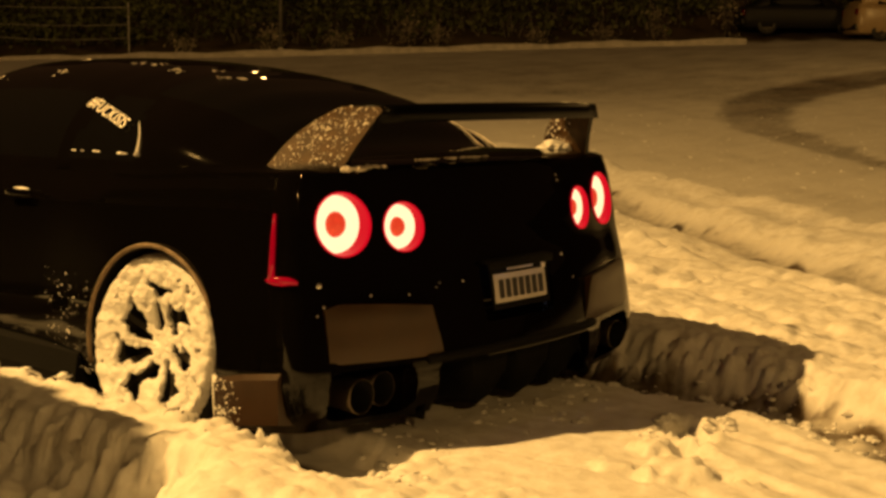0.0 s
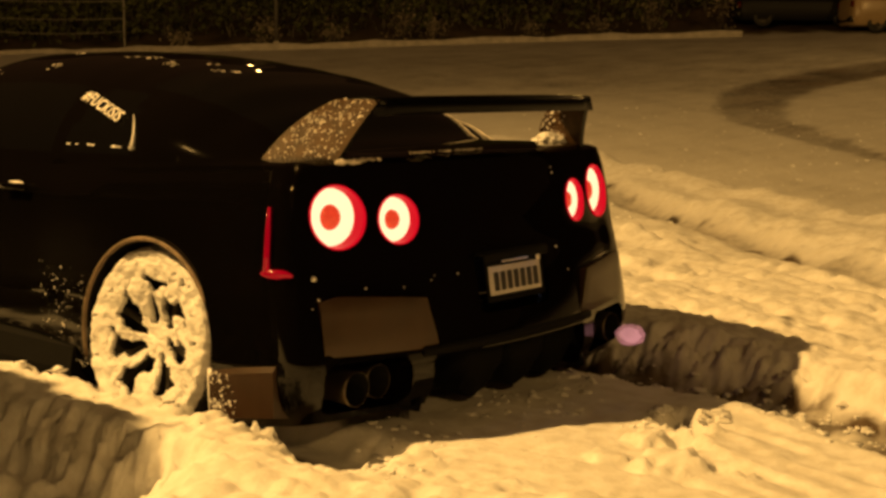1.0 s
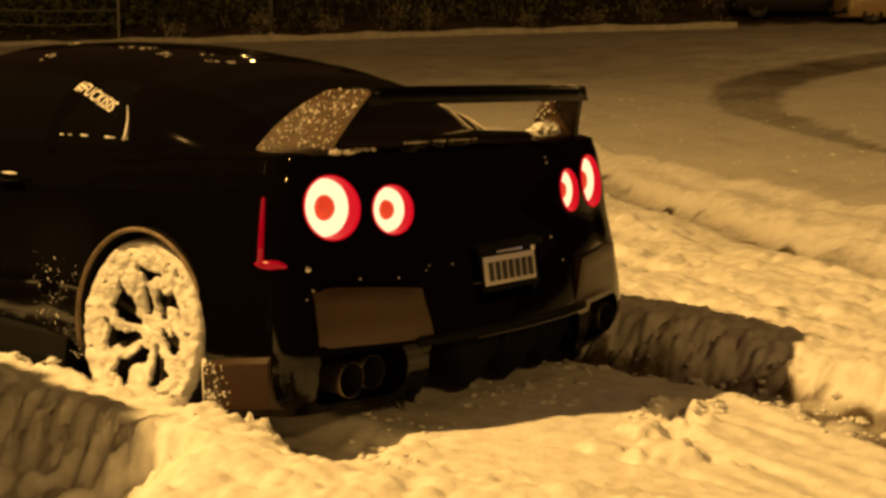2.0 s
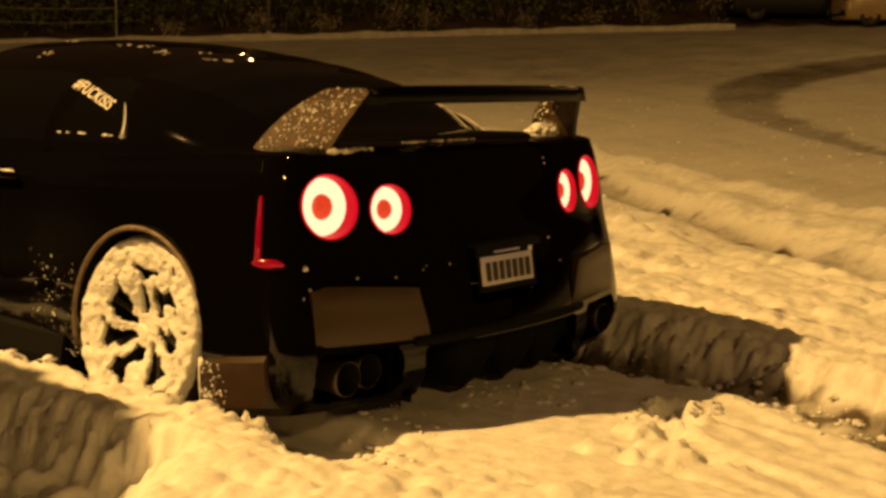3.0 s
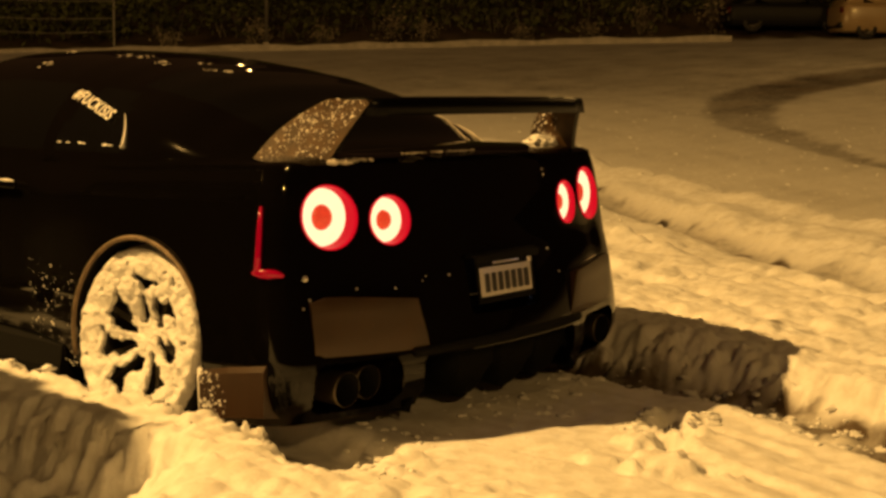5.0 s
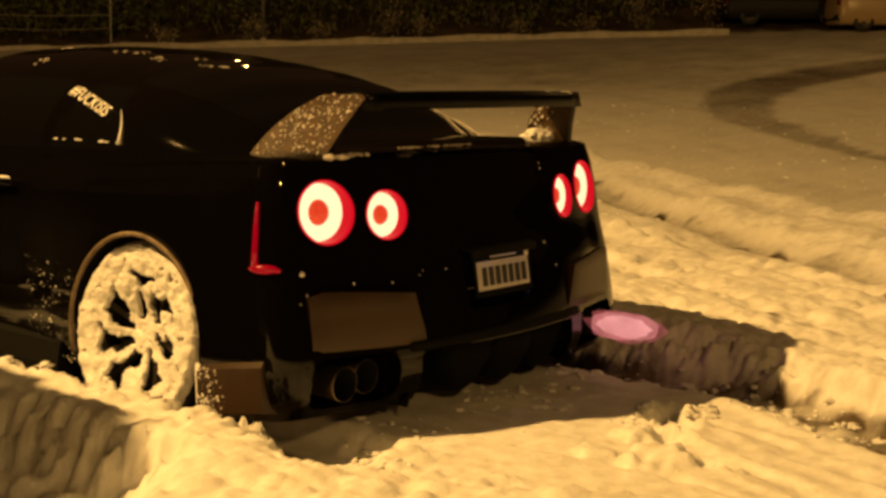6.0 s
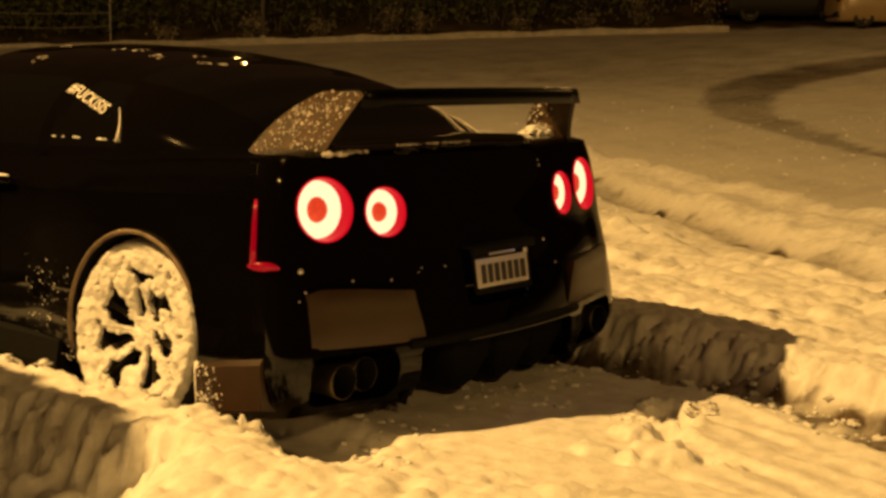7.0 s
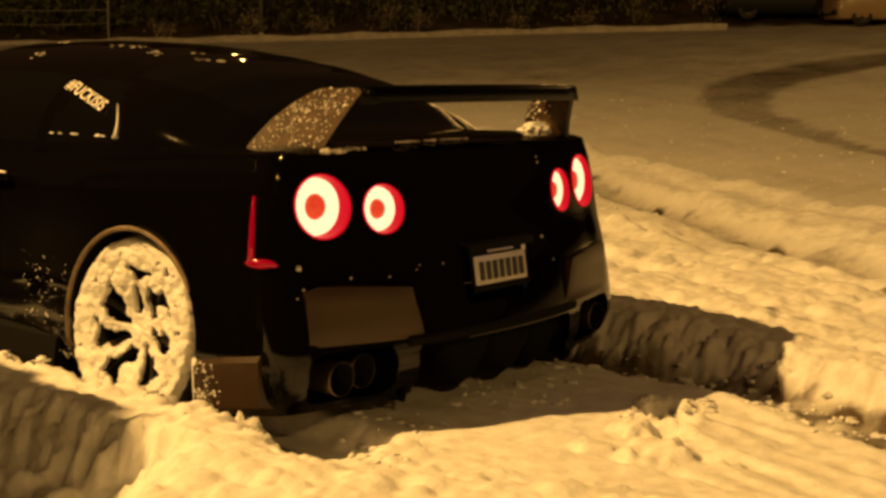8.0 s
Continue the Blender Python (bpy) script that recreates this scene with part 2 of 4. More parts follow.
def clods(x, y, seed, cell):
    """Rounded clumps on a jittered lattice, 0 to 1."""
    out = np.zeros_like(x)
    i0, j0 = np.floor(x / cell), np.floor(y / cell)
    for di in (-1, 0, 1):
        for dj in (-1, 0, 1):
            i, j = i0 + di, j0 + dj
            h = np.sin(i * 127.1 + j * 311.7 + seed * 17.3) * 43758.5453
            h = h - np.floor(h)
            g = np.sin(i * 269.5 + j * 183.3 + seed * 9.1) * 23421.631
            g = g - np.floor(g)
            px, py = (i + 0.15 + 0.7 * h) * cell, (j + 0.15 + 0.7 * g) * cell
            r = cell * (0.3 + 0.45 * ((h * 7.3 + g * 3.1) % 1.0))
            d2 = ((x - px) ** 2 + (y - py) ** 2) / (r * r)
            out = np.maximum(out, np.sqrt(np.clip(1 - d2, 0, 1)) * (0.4 + 0.6 * ((g * 5.7 + h) % 1.0)))
    return out


def along_track(x, y, points, w0, w1):
    """1 on a bent track through the points, whose half-width runs from w0 to w1."""
    best = np.zeros_like(x)
    n = len(points) - 1
    for k in range(n):
        (ax, ay), (bx, by) = points[k], points[k + 1]
        dx, dy = bx - ax, by - ay
        f = np.clip(((x - ax) * dx + (y - ay) * dy) / (dx * dx + dy * dy), 0, 1)
        d = np.hypot(x - ax - f * dx, y - ay - f * dy)
        w = w0 + (w1 - w0) * (k + f) / n
        best = np.maximum(best, smooth(1.25, 0.75, d / w))
    return best


SIDE_RUT = (0.313, 1.565, 0.055)
TURN_TRACK = ((10.7, 2.3), (11.6, 3.6), (12.8, 4.9), (14.3, 6.4), (15.9, 7.4), (17.9, 8.3), (20.0, 8.8), (24.0, 9.0), (30.0, 8.0))
RUTS = ((0.747, 3.42, 0.30, 0.13), (0.586, 2.74, 0.10, 0.05), (0.62, 1.93, 0.08, 0.03))


def snow_height(x, y):
    """Snow over the lot: banks pushed up beside the car's track, the track itself and loose clumps."""
    wob = 0.03 * waves(x, y, 3, 0.55) + 0.02 * waves(x, y, 4, 0.2)
    side_wall = np.exp(-((np.abs(x) - 1.12) / 0.25) ** 2)
    wob = wob + side_wall * (0.042 * waves(x * 0.6, y, 12, 0.14) + 0.03 * waves(x * 1.2, y, 13, 0.05) + 0.045 * clods(x, y, 8, 0.09) - 0.015)
    xe = x + wob
    xr = xe + 0.42 * np.maximum(0, -0.42 - y)         # the right-hand track bends away behind the car
    open_field = 0.195 + 0.025 * waves(x, y, 5, 1.6) + 0.010 * waves(x, y, 6, 0.3)
    track_r, track_l, middle = 0.0, 0.035, 0.115
    back = smooth(-0.15, -0.6, y)                     # behind the car the left track is filled in
    mid = middle + 0.01 * back + 0.007 * waves(x, y, 7, 0.35)
    zr = track_r + 0.02 * back + 0.008 * waves(x, y, 8, 0.2)
    zl = track_l + (0.17 * smooth(0.0, -0.4, y))
    h = mid + (zr - mid) * smooth(0.55, 0.68, xr)
    h = h + (zl - h) * smooth(-0.62, -0.72, xe)
    # right-hand bank
    h = h + (open_field - h) * smooth(0.93, 1.17, xr)
    # left-hand bank with its crest, falling to the next track
    crest = 0.235 + 0.012 * waves(x, y, 9, 0.4)
    edge = -1.0 - 0.25 * smooth(0.2, -0.5, y) + 0.45 * smooth(-0.45, -1.2, y)
    h = h + (crest - h) * smooth(edge, edge - 0.20, xe)
    # cut wall of the next track, ragged along its top, with clods at its foot
    low = 0.02 + 0.15 * smooth(0.12, -0.3, y) + 0.012 * waves(x, y, 10, 0.4) + 0.05 * clods(x, y, 9, 0.12)
    cut_x = xe + 0.03 * waves(x * 0.5, y, 17, 0.12) + 0.02 * waves(x, y, 18, 0.05)
    h = h + (low - h) * smooth(-1.37 - 0.05 * smooth(0.2, -0.2, y), -1.56 - 0.6 * smooth(0.15, -0.25, y), cut_x)
    h = np.where(x < -2.6, h + (0.2 - h) * smooth(-2.6, -3.4, x), h)
    # tread grooves in the packed snow behind the car
    groove = smooth(-0.45, -0.75, y) * smooth(-0.5, -0.1, xr) * smooth(0.6, 0.5, xr)
    h = h - groove * (0.010 * (0.5 + 0.5 * np.sin(xr * 46)) + 0.006 * np.sin(xr * 21 + 1))
    near = np.exp(-((x - 0.2) ** 2 + (y - 0.5) ** 2) / 12.0)
    bankish = smooth(0.55, 0.65, xr) * smooth(2.2, 1.3, xr) + smooth(-0.9, -1.05, xe) * smooth(-2.6, -1.6, xe) + 0.12 * smooth(-0.25, -0.6, y)
    bankish = np.clip(bankish + 0.5 * smooth(0.2, 0.45, y) * smooth(-0.9, -0.5, x) * smooth(0.4, 0.2, x), 0, 1)
    h = h + near * (0.004 + 0.020 * bankish) * clods(x, y, 1, 0.13)
    h = h + near * (0.002 + 0.014 * bankish) * clods(x, y, 2, 0.055)
    h = h + near * 0.012 * bankish * clods(x, y, 5, 0.31)
    # a footprint broken through the crust behind the car, and two shallow dents
    for fx, fy, fr, dep in ((0.10, -0.59, 0.06, .10), (0.04, -0.65, 0.045, .08), (0.18, -0.53, 0.045, .07), (0.26, -0.50, 0.04, .05), (-0.49, -0.73, 0.04, .03), (-0.25, -0.92, 0.05, .035), (-0.10, -0.70, 0.05, .04)):
        q = ((x - fx + 0.02 * waves(x, y, 14, 0.06)) / fr) ** 2 + ((y - fy) / (fr * 1.3)) ** 2
        h = h - dep * np.exp(-q ** 2) + 0.02 * np.exp(-((np.sqrt(q) - 1.5) / 0.35) ** 2) * clods(x, y, 6, 0.05)
    for fx, fy, fr, up in ((-0.32, -0.80, 0.11, .035), (-0.42, -0.64, 0.07, .025), (-0.14, -0.60, 0.06, .03)):
        q = ((x - fx + 0.05 * waves(x, y, 31, 0.11)) / fr) ** 2 + ((y - fy + 0.04 * waves(x, y, 32, 0.09)) / fr) ** 2
        h = h + up * np.exp(-q ** 3)                  # crusts pushed up beside the footprint
    # out on the lot: old ruts running aslant, and churned lumps
    far = smooth(1.35, 2.0, x)
    for k, c, w, dep in RUTS:
        h = h - far * dep * np.exp(-((x - k * y - c + 0.06 * waves(x, y, 11, 1.5)) / w) ** 2)
    k, c, w = SIDE_RUT
    beside = smooth(1.1, 1.25, x) * smooth(0.6, 0.2, y)
    h = h - 0.05 * beside * np.exp(-((x - k * y - c + 0.03 * waves(x, y, 11, 0.5)) / w) ** 2)
    lumpy = far * np.exp(-(x * x + y * y) / 250.0)
    h = h + lumpy * (0.055 * clods(x, y, 3, 0.42) * smooth(-0.2, 0.5, waves(x * 0.5, y, 16, 1.0)) + 0.032 * clods(x, y, 4, 0.19) * smooth(-0.5, 0.4, waves(x, y, 19, 0.9)) + 0.010 * clods(x, y, 7, 0.08))
    # ridge at the edge of the deep snow, thin snow beyond
    c = x - 0.515 * y + 0.12 * waves(x, y, 15, 1.1)
    for c0, up in ((5.25, 0.075), (4.45, 0.05), (2.75, 0.05)):
        h = h + far * up * np.exp(-((c - c0) / 0.2) ** 2) * (0.5 + 0.8 * clods(x, y, 20 + int(c0), 0.4))
    h = h * (1 - 0.7 * smooth(5.3, 5.9, c))
    h = h - 0.03 * along_track(x, y, TURN_TRACK, 0.2, 1.0)
    s = x * FWD.x + y * FWD.y - 3.0
    return h * (1 - 0.5 * smooth(8, 16, s))


def ground_z(x, y):
    x, y = np.array([float(x)]), np.array([float(y)])
    return float((slope(x, y) + snow_height(x, y))[0])


def slush_and_shade(x, y):
    """0 clean snow to 1 wet asphalt and slush; also darkens the shaded floor under the car."""
    s = x * FWD.x + y * FWD.y - 3.0
    c = x - 0.515 * y + 0.12 * waves(x, y, 15, 1.1)
    far = 0.25 * smooth(5.2, 5.8, c) * smooth(-3, 3, x) + 0.18 * smooth(11, 19, s) + (0.06 * waves(x, y, 21, 2.2) + 0.07 * waves(x, y, 28, 0.8) + 0.05 * waves(x, y, 29, 0.3)) * smooth(1.5, 5, s)
    band = smooth(15, 20, s) * smooth(31, 27, s) * (0.5 + 0.5 * waves(x * 0.25 - y * 0.2, x * 0.647 * 0.2 - y * 0.762 * 0.2, 24, 1.2))
    far = far + 0.13 * band
    far = far + 0.27 * along_track(x + 0.2 * waves(x, y, 27, 0.9), y, TURN_TRACK, 0.15, 0.95)
    ruts = np.zeros_like(x)
    for k, cc, w, dep in RUTS:
        line = np.exp(-((x - k * y - cc + 0.06 * waves(x, y, 11, 1.5)) / w) ** 2)
        spots = smooth(0.4, 0.75, waves(x, y, 22, 0.5)) * smooth(0.5, 0.9, line)
        ruts = np.maximum(ruts, (0.55 if w > 0.15 else 0.16) * line + 0.6 * spots)
    near = ruts * smooth(1.2, 1.5, x) * smooth(9.0, 7.0, x)
    k, cc, w = SIDE_RUT
    line = np.exp(-((x - k * y - cc + 0.03 * waves(x, y, 11, 0.5)) / w) ** 2) * smooth(1.1, 1.25, x) * smooth(0.6, 0.2, y)
    near = near + line * np.clip(0.5 + 0.8 * waves(x, y, 30, 0.35), 0, 0.95)
    # worn floor of the tracks beside the car
    xr = x + 0.42 * np.maximum(0, -0.42 - y)
    floor_r = smooth(0.58, 0.68, xr) * smooth(1.06, 0.95, xr) * np.clip(0.85 + 0.4 * waves(x, y, 23, 0.3), 0, 1)
    floor_l = smooth(-0.78, -0.86, x) * smooth(-1.06, -0.98, x) * smooth(-0.1, 0.1, y)
    # slushy tint beneath the car that also paints in its shade
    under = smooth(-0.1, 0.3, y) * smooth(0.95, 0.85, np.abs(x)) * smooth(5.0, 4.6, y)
    wall = smooth(0.9, 0.97, xr) * smooth(1.22, 1.08, xr) * np.clip(waves(x * 0.3, y, 25, 0.13) + 0.4 * waves(x, y, 26, 0.06), 0, 1)
    near = near + 0.45 * wall
    far = np.maximum(far, smooth(36.3, 37.0, s))
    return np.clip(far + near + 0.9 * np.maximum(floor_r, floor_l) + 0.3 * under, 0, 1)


def stretched(lo, hi, step, reach, grow=1.026, grow_back=1.06):
    mid = list(np.arange(lo, hi, step))
    out, d = [], step
    p = hi
    while p < reach:
        out.append(p)
        d *= grow
        p += d
    left, d, p = [], step, lo - step
    while p > -reach:
        left.append(p)
        d *= grow_back
        p -= d
    return np.array(left[::-1] + mid + out + [reach])


def build_ground():
    xs = stretched(-2.3, 2.6, 0.0135, 420.0)
    ys = stretched(-1.7, 1.9, 0.0135, 420.0)
    gx, gy = np.meshgrid(xs, ys)
    z = slope(gx, gy) + snow_height(gx, gy)
    nx, ny = len(xs), len(ys)
    co = np.stack([gx, gy, z], -1).reshape(-1, 3)
    i = np.arange(nx - 1)[None, :] + nx * np.arange(ny - 1)[:, None]
    quads = np.stack([i, i + 1, i + 1 + nx, i + nx], -1).reshape(-1, 4)
    me = bpy.data.meshes.new("ground")
    me.from_pydata(co.tolist(), [], quads.tolist())
    at = me.attributes.new("slush", "FLOAT", "POINT")
    at.data.foreach_set("value", slush_and_shade(gx, gy).ravel().astype(np.float32))
    me.shade_smooth()
    me.materials.append(M_GROUND)
    tagged(new("ground", me), "snow-covered parking lot with slushy tyre tracks and banks", "ground", kind="structure")


build_ground()


# ------------------------------------------------------------------ sports car
# car space: x to its right, y forwards from the tail, z up from the road
PLAN = ((0, 0), (.2, .008), (.4, .031), (.6, .072), (.75, .110), (.86, .137), (.935, .174), (.967, .245), (.972, .40), (.968, .62),
        (.958, .95), (.945, 1.2), (.922, 1.42), (.895, 1.7), (.885, 2.2), (.893, 2.9), (.925, 3.35), (.935, 3.72), (.918, 4.05),
        (.865, 4.36), (.75, 4.55), (.5, 4.66), (.25, 4.70), (0, 4.71))
BELT = ((0.0, 1.0), (.25, 1.0), (.6, .985), (1.1, .955), (1.8, .925), (2.6, .90), (3.3, .89), (4.0, .80), (4.5, .70), (4.71, .62))
TUCK = ((.0, .20), (.10, .13), (.20, .04), (.28, .0), (.35, .004), (.42, .014), (.55, .040), (.62, .058), (.72, .083), (.84, .10), (.93, .118), (1.0, .13))
FULL = ((.0, .93), (.10, .985), (.2, 1.0), (.42, .99), (.62, .97), (.78, .958), (.90, .942), (1.0, .91))


LAMPS = ((0.732, 0.836, 0.101), (0.505, 0.817, 0.080))


def body_ring(f, plan):
    """The outline at the share f of the way from sill to shoulder."""
    ring = []
    for p in plan:
        top = curve_at(BELT, p.y)
        sill = 0.135 + 0.07 * max(0.0, 1 - p.y / 0.55)
        z = sill + (top - sill) * f
        rear = max(0.0, 1 - p.y / 0.9)
        nose = max(0.0, (p.y - 4.1) / 0.6)
        zf = z - (top - 1.0) * f
        y = p.y + curve_at(TUCK, zf) * rear - 0.12 * nose * abs(f - 0.45)
        ring.append(Vector((p.x * curve_at(FULL, f), y, z)))
    return ring


def full_plan(per=5):
    half = spline([(x, y, 0) for x, y in PLAN], per)
    return half + [Vector((-p.x, p.y, 0)) for p in half[-2:0:-1]]


TAIL_PLAN = [p for p in spline([(a, b, 0) for a, b in PLAN], 12) if p.y < 1.1]


def on_tail(x, z, out=0.0):
    """Place on the tail's skin at that x and height, and its outward normal."""
    plan = TAIL_PLAN

    def skin(xx, zz):
        best = None
        f = (zz - 0.135) / 0.85
        k = curve_at(FULL, f)
        for a, b in zip(plan, plan[1:]):
            if b.y > 1.0:
                break
            if a.x * k <= abs(xx) <= b.x * k:
                t = (abs(xx) - a.x * k) / max(1e-6, (b.x - a.x) * k)
                y = a.y + (b.y - a.y) * t
                best = y + curve_at(TUCK, zz) * max(0.0, 1 - y / 0.9)
                break
        return Vector((xx, best if best is not None else 1.0, zz))

    p = skin(x, z)
    n = (skin(x + 0.01, z) - skin(x - 0.01, z)).cross(skin(x, z + 0.01) - skin(x, z - 0.01)).normalized()
    if n.y > 0:
        n = -n
    return p + n * out, n


def facing(p, n):
    """A pose at p whose -y points along n."""
    q = (-n).to_track_quat("Y", "Z").to_matrix().to_4x4()
    return Matrix.Translation(p) @ q


def build_body(car):
    plan = full_plan()
    steps = [0, .03, .08, .14, .2, .27, .34, .41, .48, .55, .6, .66, .73, .8, .86, .91, .95, .98, 1.0]
    rings = [body_ring(f, plan) for f in steps]
    # deck and bonnet close the top with a slight crown
    top = rings[-1]
    for k, up in ((.96, .012), (.88, .022), (.7, .032), (.45, .04), (.2, .043)):
        ring = []
        for p in top:
            c = min(max(p.y, 0.55), 4.0)
            ring.append(Vector((p.x * k, c + (p.y - c) * k, curve_at(BELT, p.y) + up)))
        rings.append(ring)
    bm = loft(rings)
    body = part("body", bm, M_PAINT, car)
    tools = []
    for side in (-1, 1):
        for y in (0.893, 3.655):
            tools.append(lathe([(0.358, side * 0.60), (0.358, side * 1.1)], "x", 64, caps=(True, True)))
            bmesh.ops.translate(tools[-1], vec=(0, y + 0.01, 0.365), verts=tools[-1].verts)
        # openings for the exhausts
        b = box(0.33, 0.34, 0.165, 0.05, 4)
        bmesh.ops.translate(b, vec=(side * 0.69, 0.12, 0.298), verts=b.verts)
        tools.append(b)
        for x, z, r in LAMPS:
            c = lathe([(r * 1.01, -0.25), (r * 1.01, 0.075)], "y", 56, caps=(True, True))
            m, rims, back = lamp_axis(side * x, z, r)
            bmesh.ops.transform(c, matrix=m @ pose(0, back, 0), verts=c.verts)
            tools.append(c)
    b = box(0.88, 0.72, 0.30, 0.02, 2)       # diffuser opening under the bumper
    bmesh.ops.translate(b, vec=(0, 0.11, 0.213), verts=b.verts)
    tools.append(b)
    b = box(0.40, 0.16, 0.20, 0.03, 3)       # number plate recess
    bmesh.ops.translate(b, vec=(0, 0.022, 0.575), verts=b.verts)
    tools.append(b)
    cut(body, tools)
    for p in body.data.polygons:
        p.use_smooth = True
    body.data.set_sharp_from_angle(angle=radians(35))
    return body


ROOF = ((0.45, .985), (0.62, 1.05), (0.8, 1.165), (1.0, 1.252), (1.2, 1.297), (1.4, 1.328), (1.6, 1.352), (1.8, 1.367), (2.1, 1.378), (2.5, 1.37), (2.8, 1.32), (3.1, 1.17), (3.45, .94))
CABIN = ((0.45, .62), (0.7, .75), (1.1, .832), (1.6, .806), (2.2, .788), (2.8, .79), (3.2, .785), (3.45, .75))


def cabin_point(y, v):
    """v: 0 at the left belt, 1 at the right."""
    a = math.pi * v
    zb = curve_at(BELT, y) - 0.02
    zt = max(curve_at(ROOF, y), zb + 0.01)
    c, s = math.cos(a), math.sin(a)
    up = abs(s) ** (2 / 2.7)
    x = -math.copysign(abs(c) ** (2 / 2.7), c) * curve_at(CABIN, y) * (1 - 0.13 * up)
    return Vector((x, y, zb + (zt - zb) * up))


def build_cabin(car):
    ny, nv = 75, 72
    grid = [[cabin_point(0.45 + 3.0 * j / ny, i / nv) for i in range(nv + 1)] for j in range(ny + 1)]
    kinds = {k: bmesh.new() for k in ("roof", "side_window", "side_window_r", "quarter_window", "quarter_window_r", "rear_window", "windscreen")}
    verts = {k: {} for k in kinds}

    def kind(y, v):
        w = min(v, 1 - v)
        if w < 0.25 and 0.03 < w < 0.225:
            side = "" if v < 0.5 else "_r"
            if 1.68 < y < 2.88 + (0.2 - w) * 1.5:
                return "side_window" + side
            if 1.15 + w * 0.7 < y < 1.63 - w * 0.4:
                return "quarter_window" + side
        if 0.60 < y < 1.35 and w > 0.25:
            return "rear_window"
        if y > 2.72 and w > 0.24:
            return "windscreen"
        return "roof"

    for j in range(ny):
        for i in range(nv):
            y, v = 0.45 + 3.0 * (j + 0.5) / ny, (i + 0.5) / nv
            k = kind(y, v)
            f = []
            for jj, ii in ((j, i), (j, i + 1), (j + 1, i + 1), (j + 1, i)):
                if (jj, ii) not in verts[k]:
                    verts[k][jj, ii] = kinds[k].verts.new(grid[jj][ii])
                f.append(verts[k][jj, ii])
            kinds[k].faces.new(f[::-1])
    for k, bm in kinds.items():
        bmesh.ops.recalc_face_normals(bm, faces=bm.faces)
        glass = k != "roof"
        ob = part(k.replace("_r", "") if k.endswith("_r") else k, bm, M_GLASS if glass else M_PAINT, car,
                  "black tinted glass" if glass else "")
        mod = ob.modifiers.new("thickness", "SOLIDIFY")
        mod.thickness, mod.offset, mod.use_rim = 0.006, -1, False


LAMP_SEATS = {}


def lamp_axis(x, z, r, n=56):
    """Pose of a round lamp let into the tail, half turned towards straight back, and its rim's depths."""
    if (x, z, r) in LAMP_SEATS:
        return LAMP_SEATS[x, z, r]
    p, normal = on_tail(x, z)
    m = facing(p, (normal * 1.5 + Vector((0, -1.0, 0))).normalized())
    rims = {}
    for k in (1.03, 0.985, 0.975):
        rim = []
        for i in range(n):
            a = 2 * math.pi * i / n
            d = 0.0
            for turn in range(5):
                q = m @ Vector((r * k * math.cos(a), d, r * k * math.sin(a)))
                d += on_tail(q.x, q.z)[0].y - q.y
            rim.append(d)
        rims[k] = rim
    LAMP_SEATS[x, z, r] = m, rims, max(rims[0.985]) - 0.001
    return LAMP_SEATS[x, z, r]


def build_lamp(car, x, z, r):
    n = 56
    m, rims, back = lamp_axis(x, z, r, n)
    rings = []
    for k, lift in ((1.03, 0.004), (1.03, -0.005), (0.985, -0.005), (0.975, 0.004), (0.92, None)):
        ring = []
        for i in range(n):
            a = 2 * math.pi * i / n
            ring.append((r * k * math.cos(a), back + 0.028 if lift is None else rims[k][i] + lift, r * k * math.sin(a)))
        rings.append(ring)
    bm = loft(rings, True, (False, False))
    bmesh.ops.recalc_face_normals(bm, faces=bm.faces)
    lamp = part("tail_light", bm, M_RED, car, "round tail light with a glowing ring", m=m)
    d = back + 0.014
    part("ring", lathe([(r * 0.93, d + 0.014), (r * 0.905, d + 0.003), (r * 0.76, d - 0.003), (r * 0.58, d - 0.001), (r * 0.44, d + 0.005), (r * 0.40, d + 0.014)],
                       "y", 56), M_RING, lamp, "yellow-white glowing ring")
    part("centre_lens", lathe([(r * 0.42, d + 0.012), (r * 0.38, d + 0.004), (r * 0.25, d - 0.001), (r * 0.08, d - 0.003), (0.001, d - 0.004)], "y", 40),
         M_HUB, lamp, "dim orange-red lens")
    return lamp


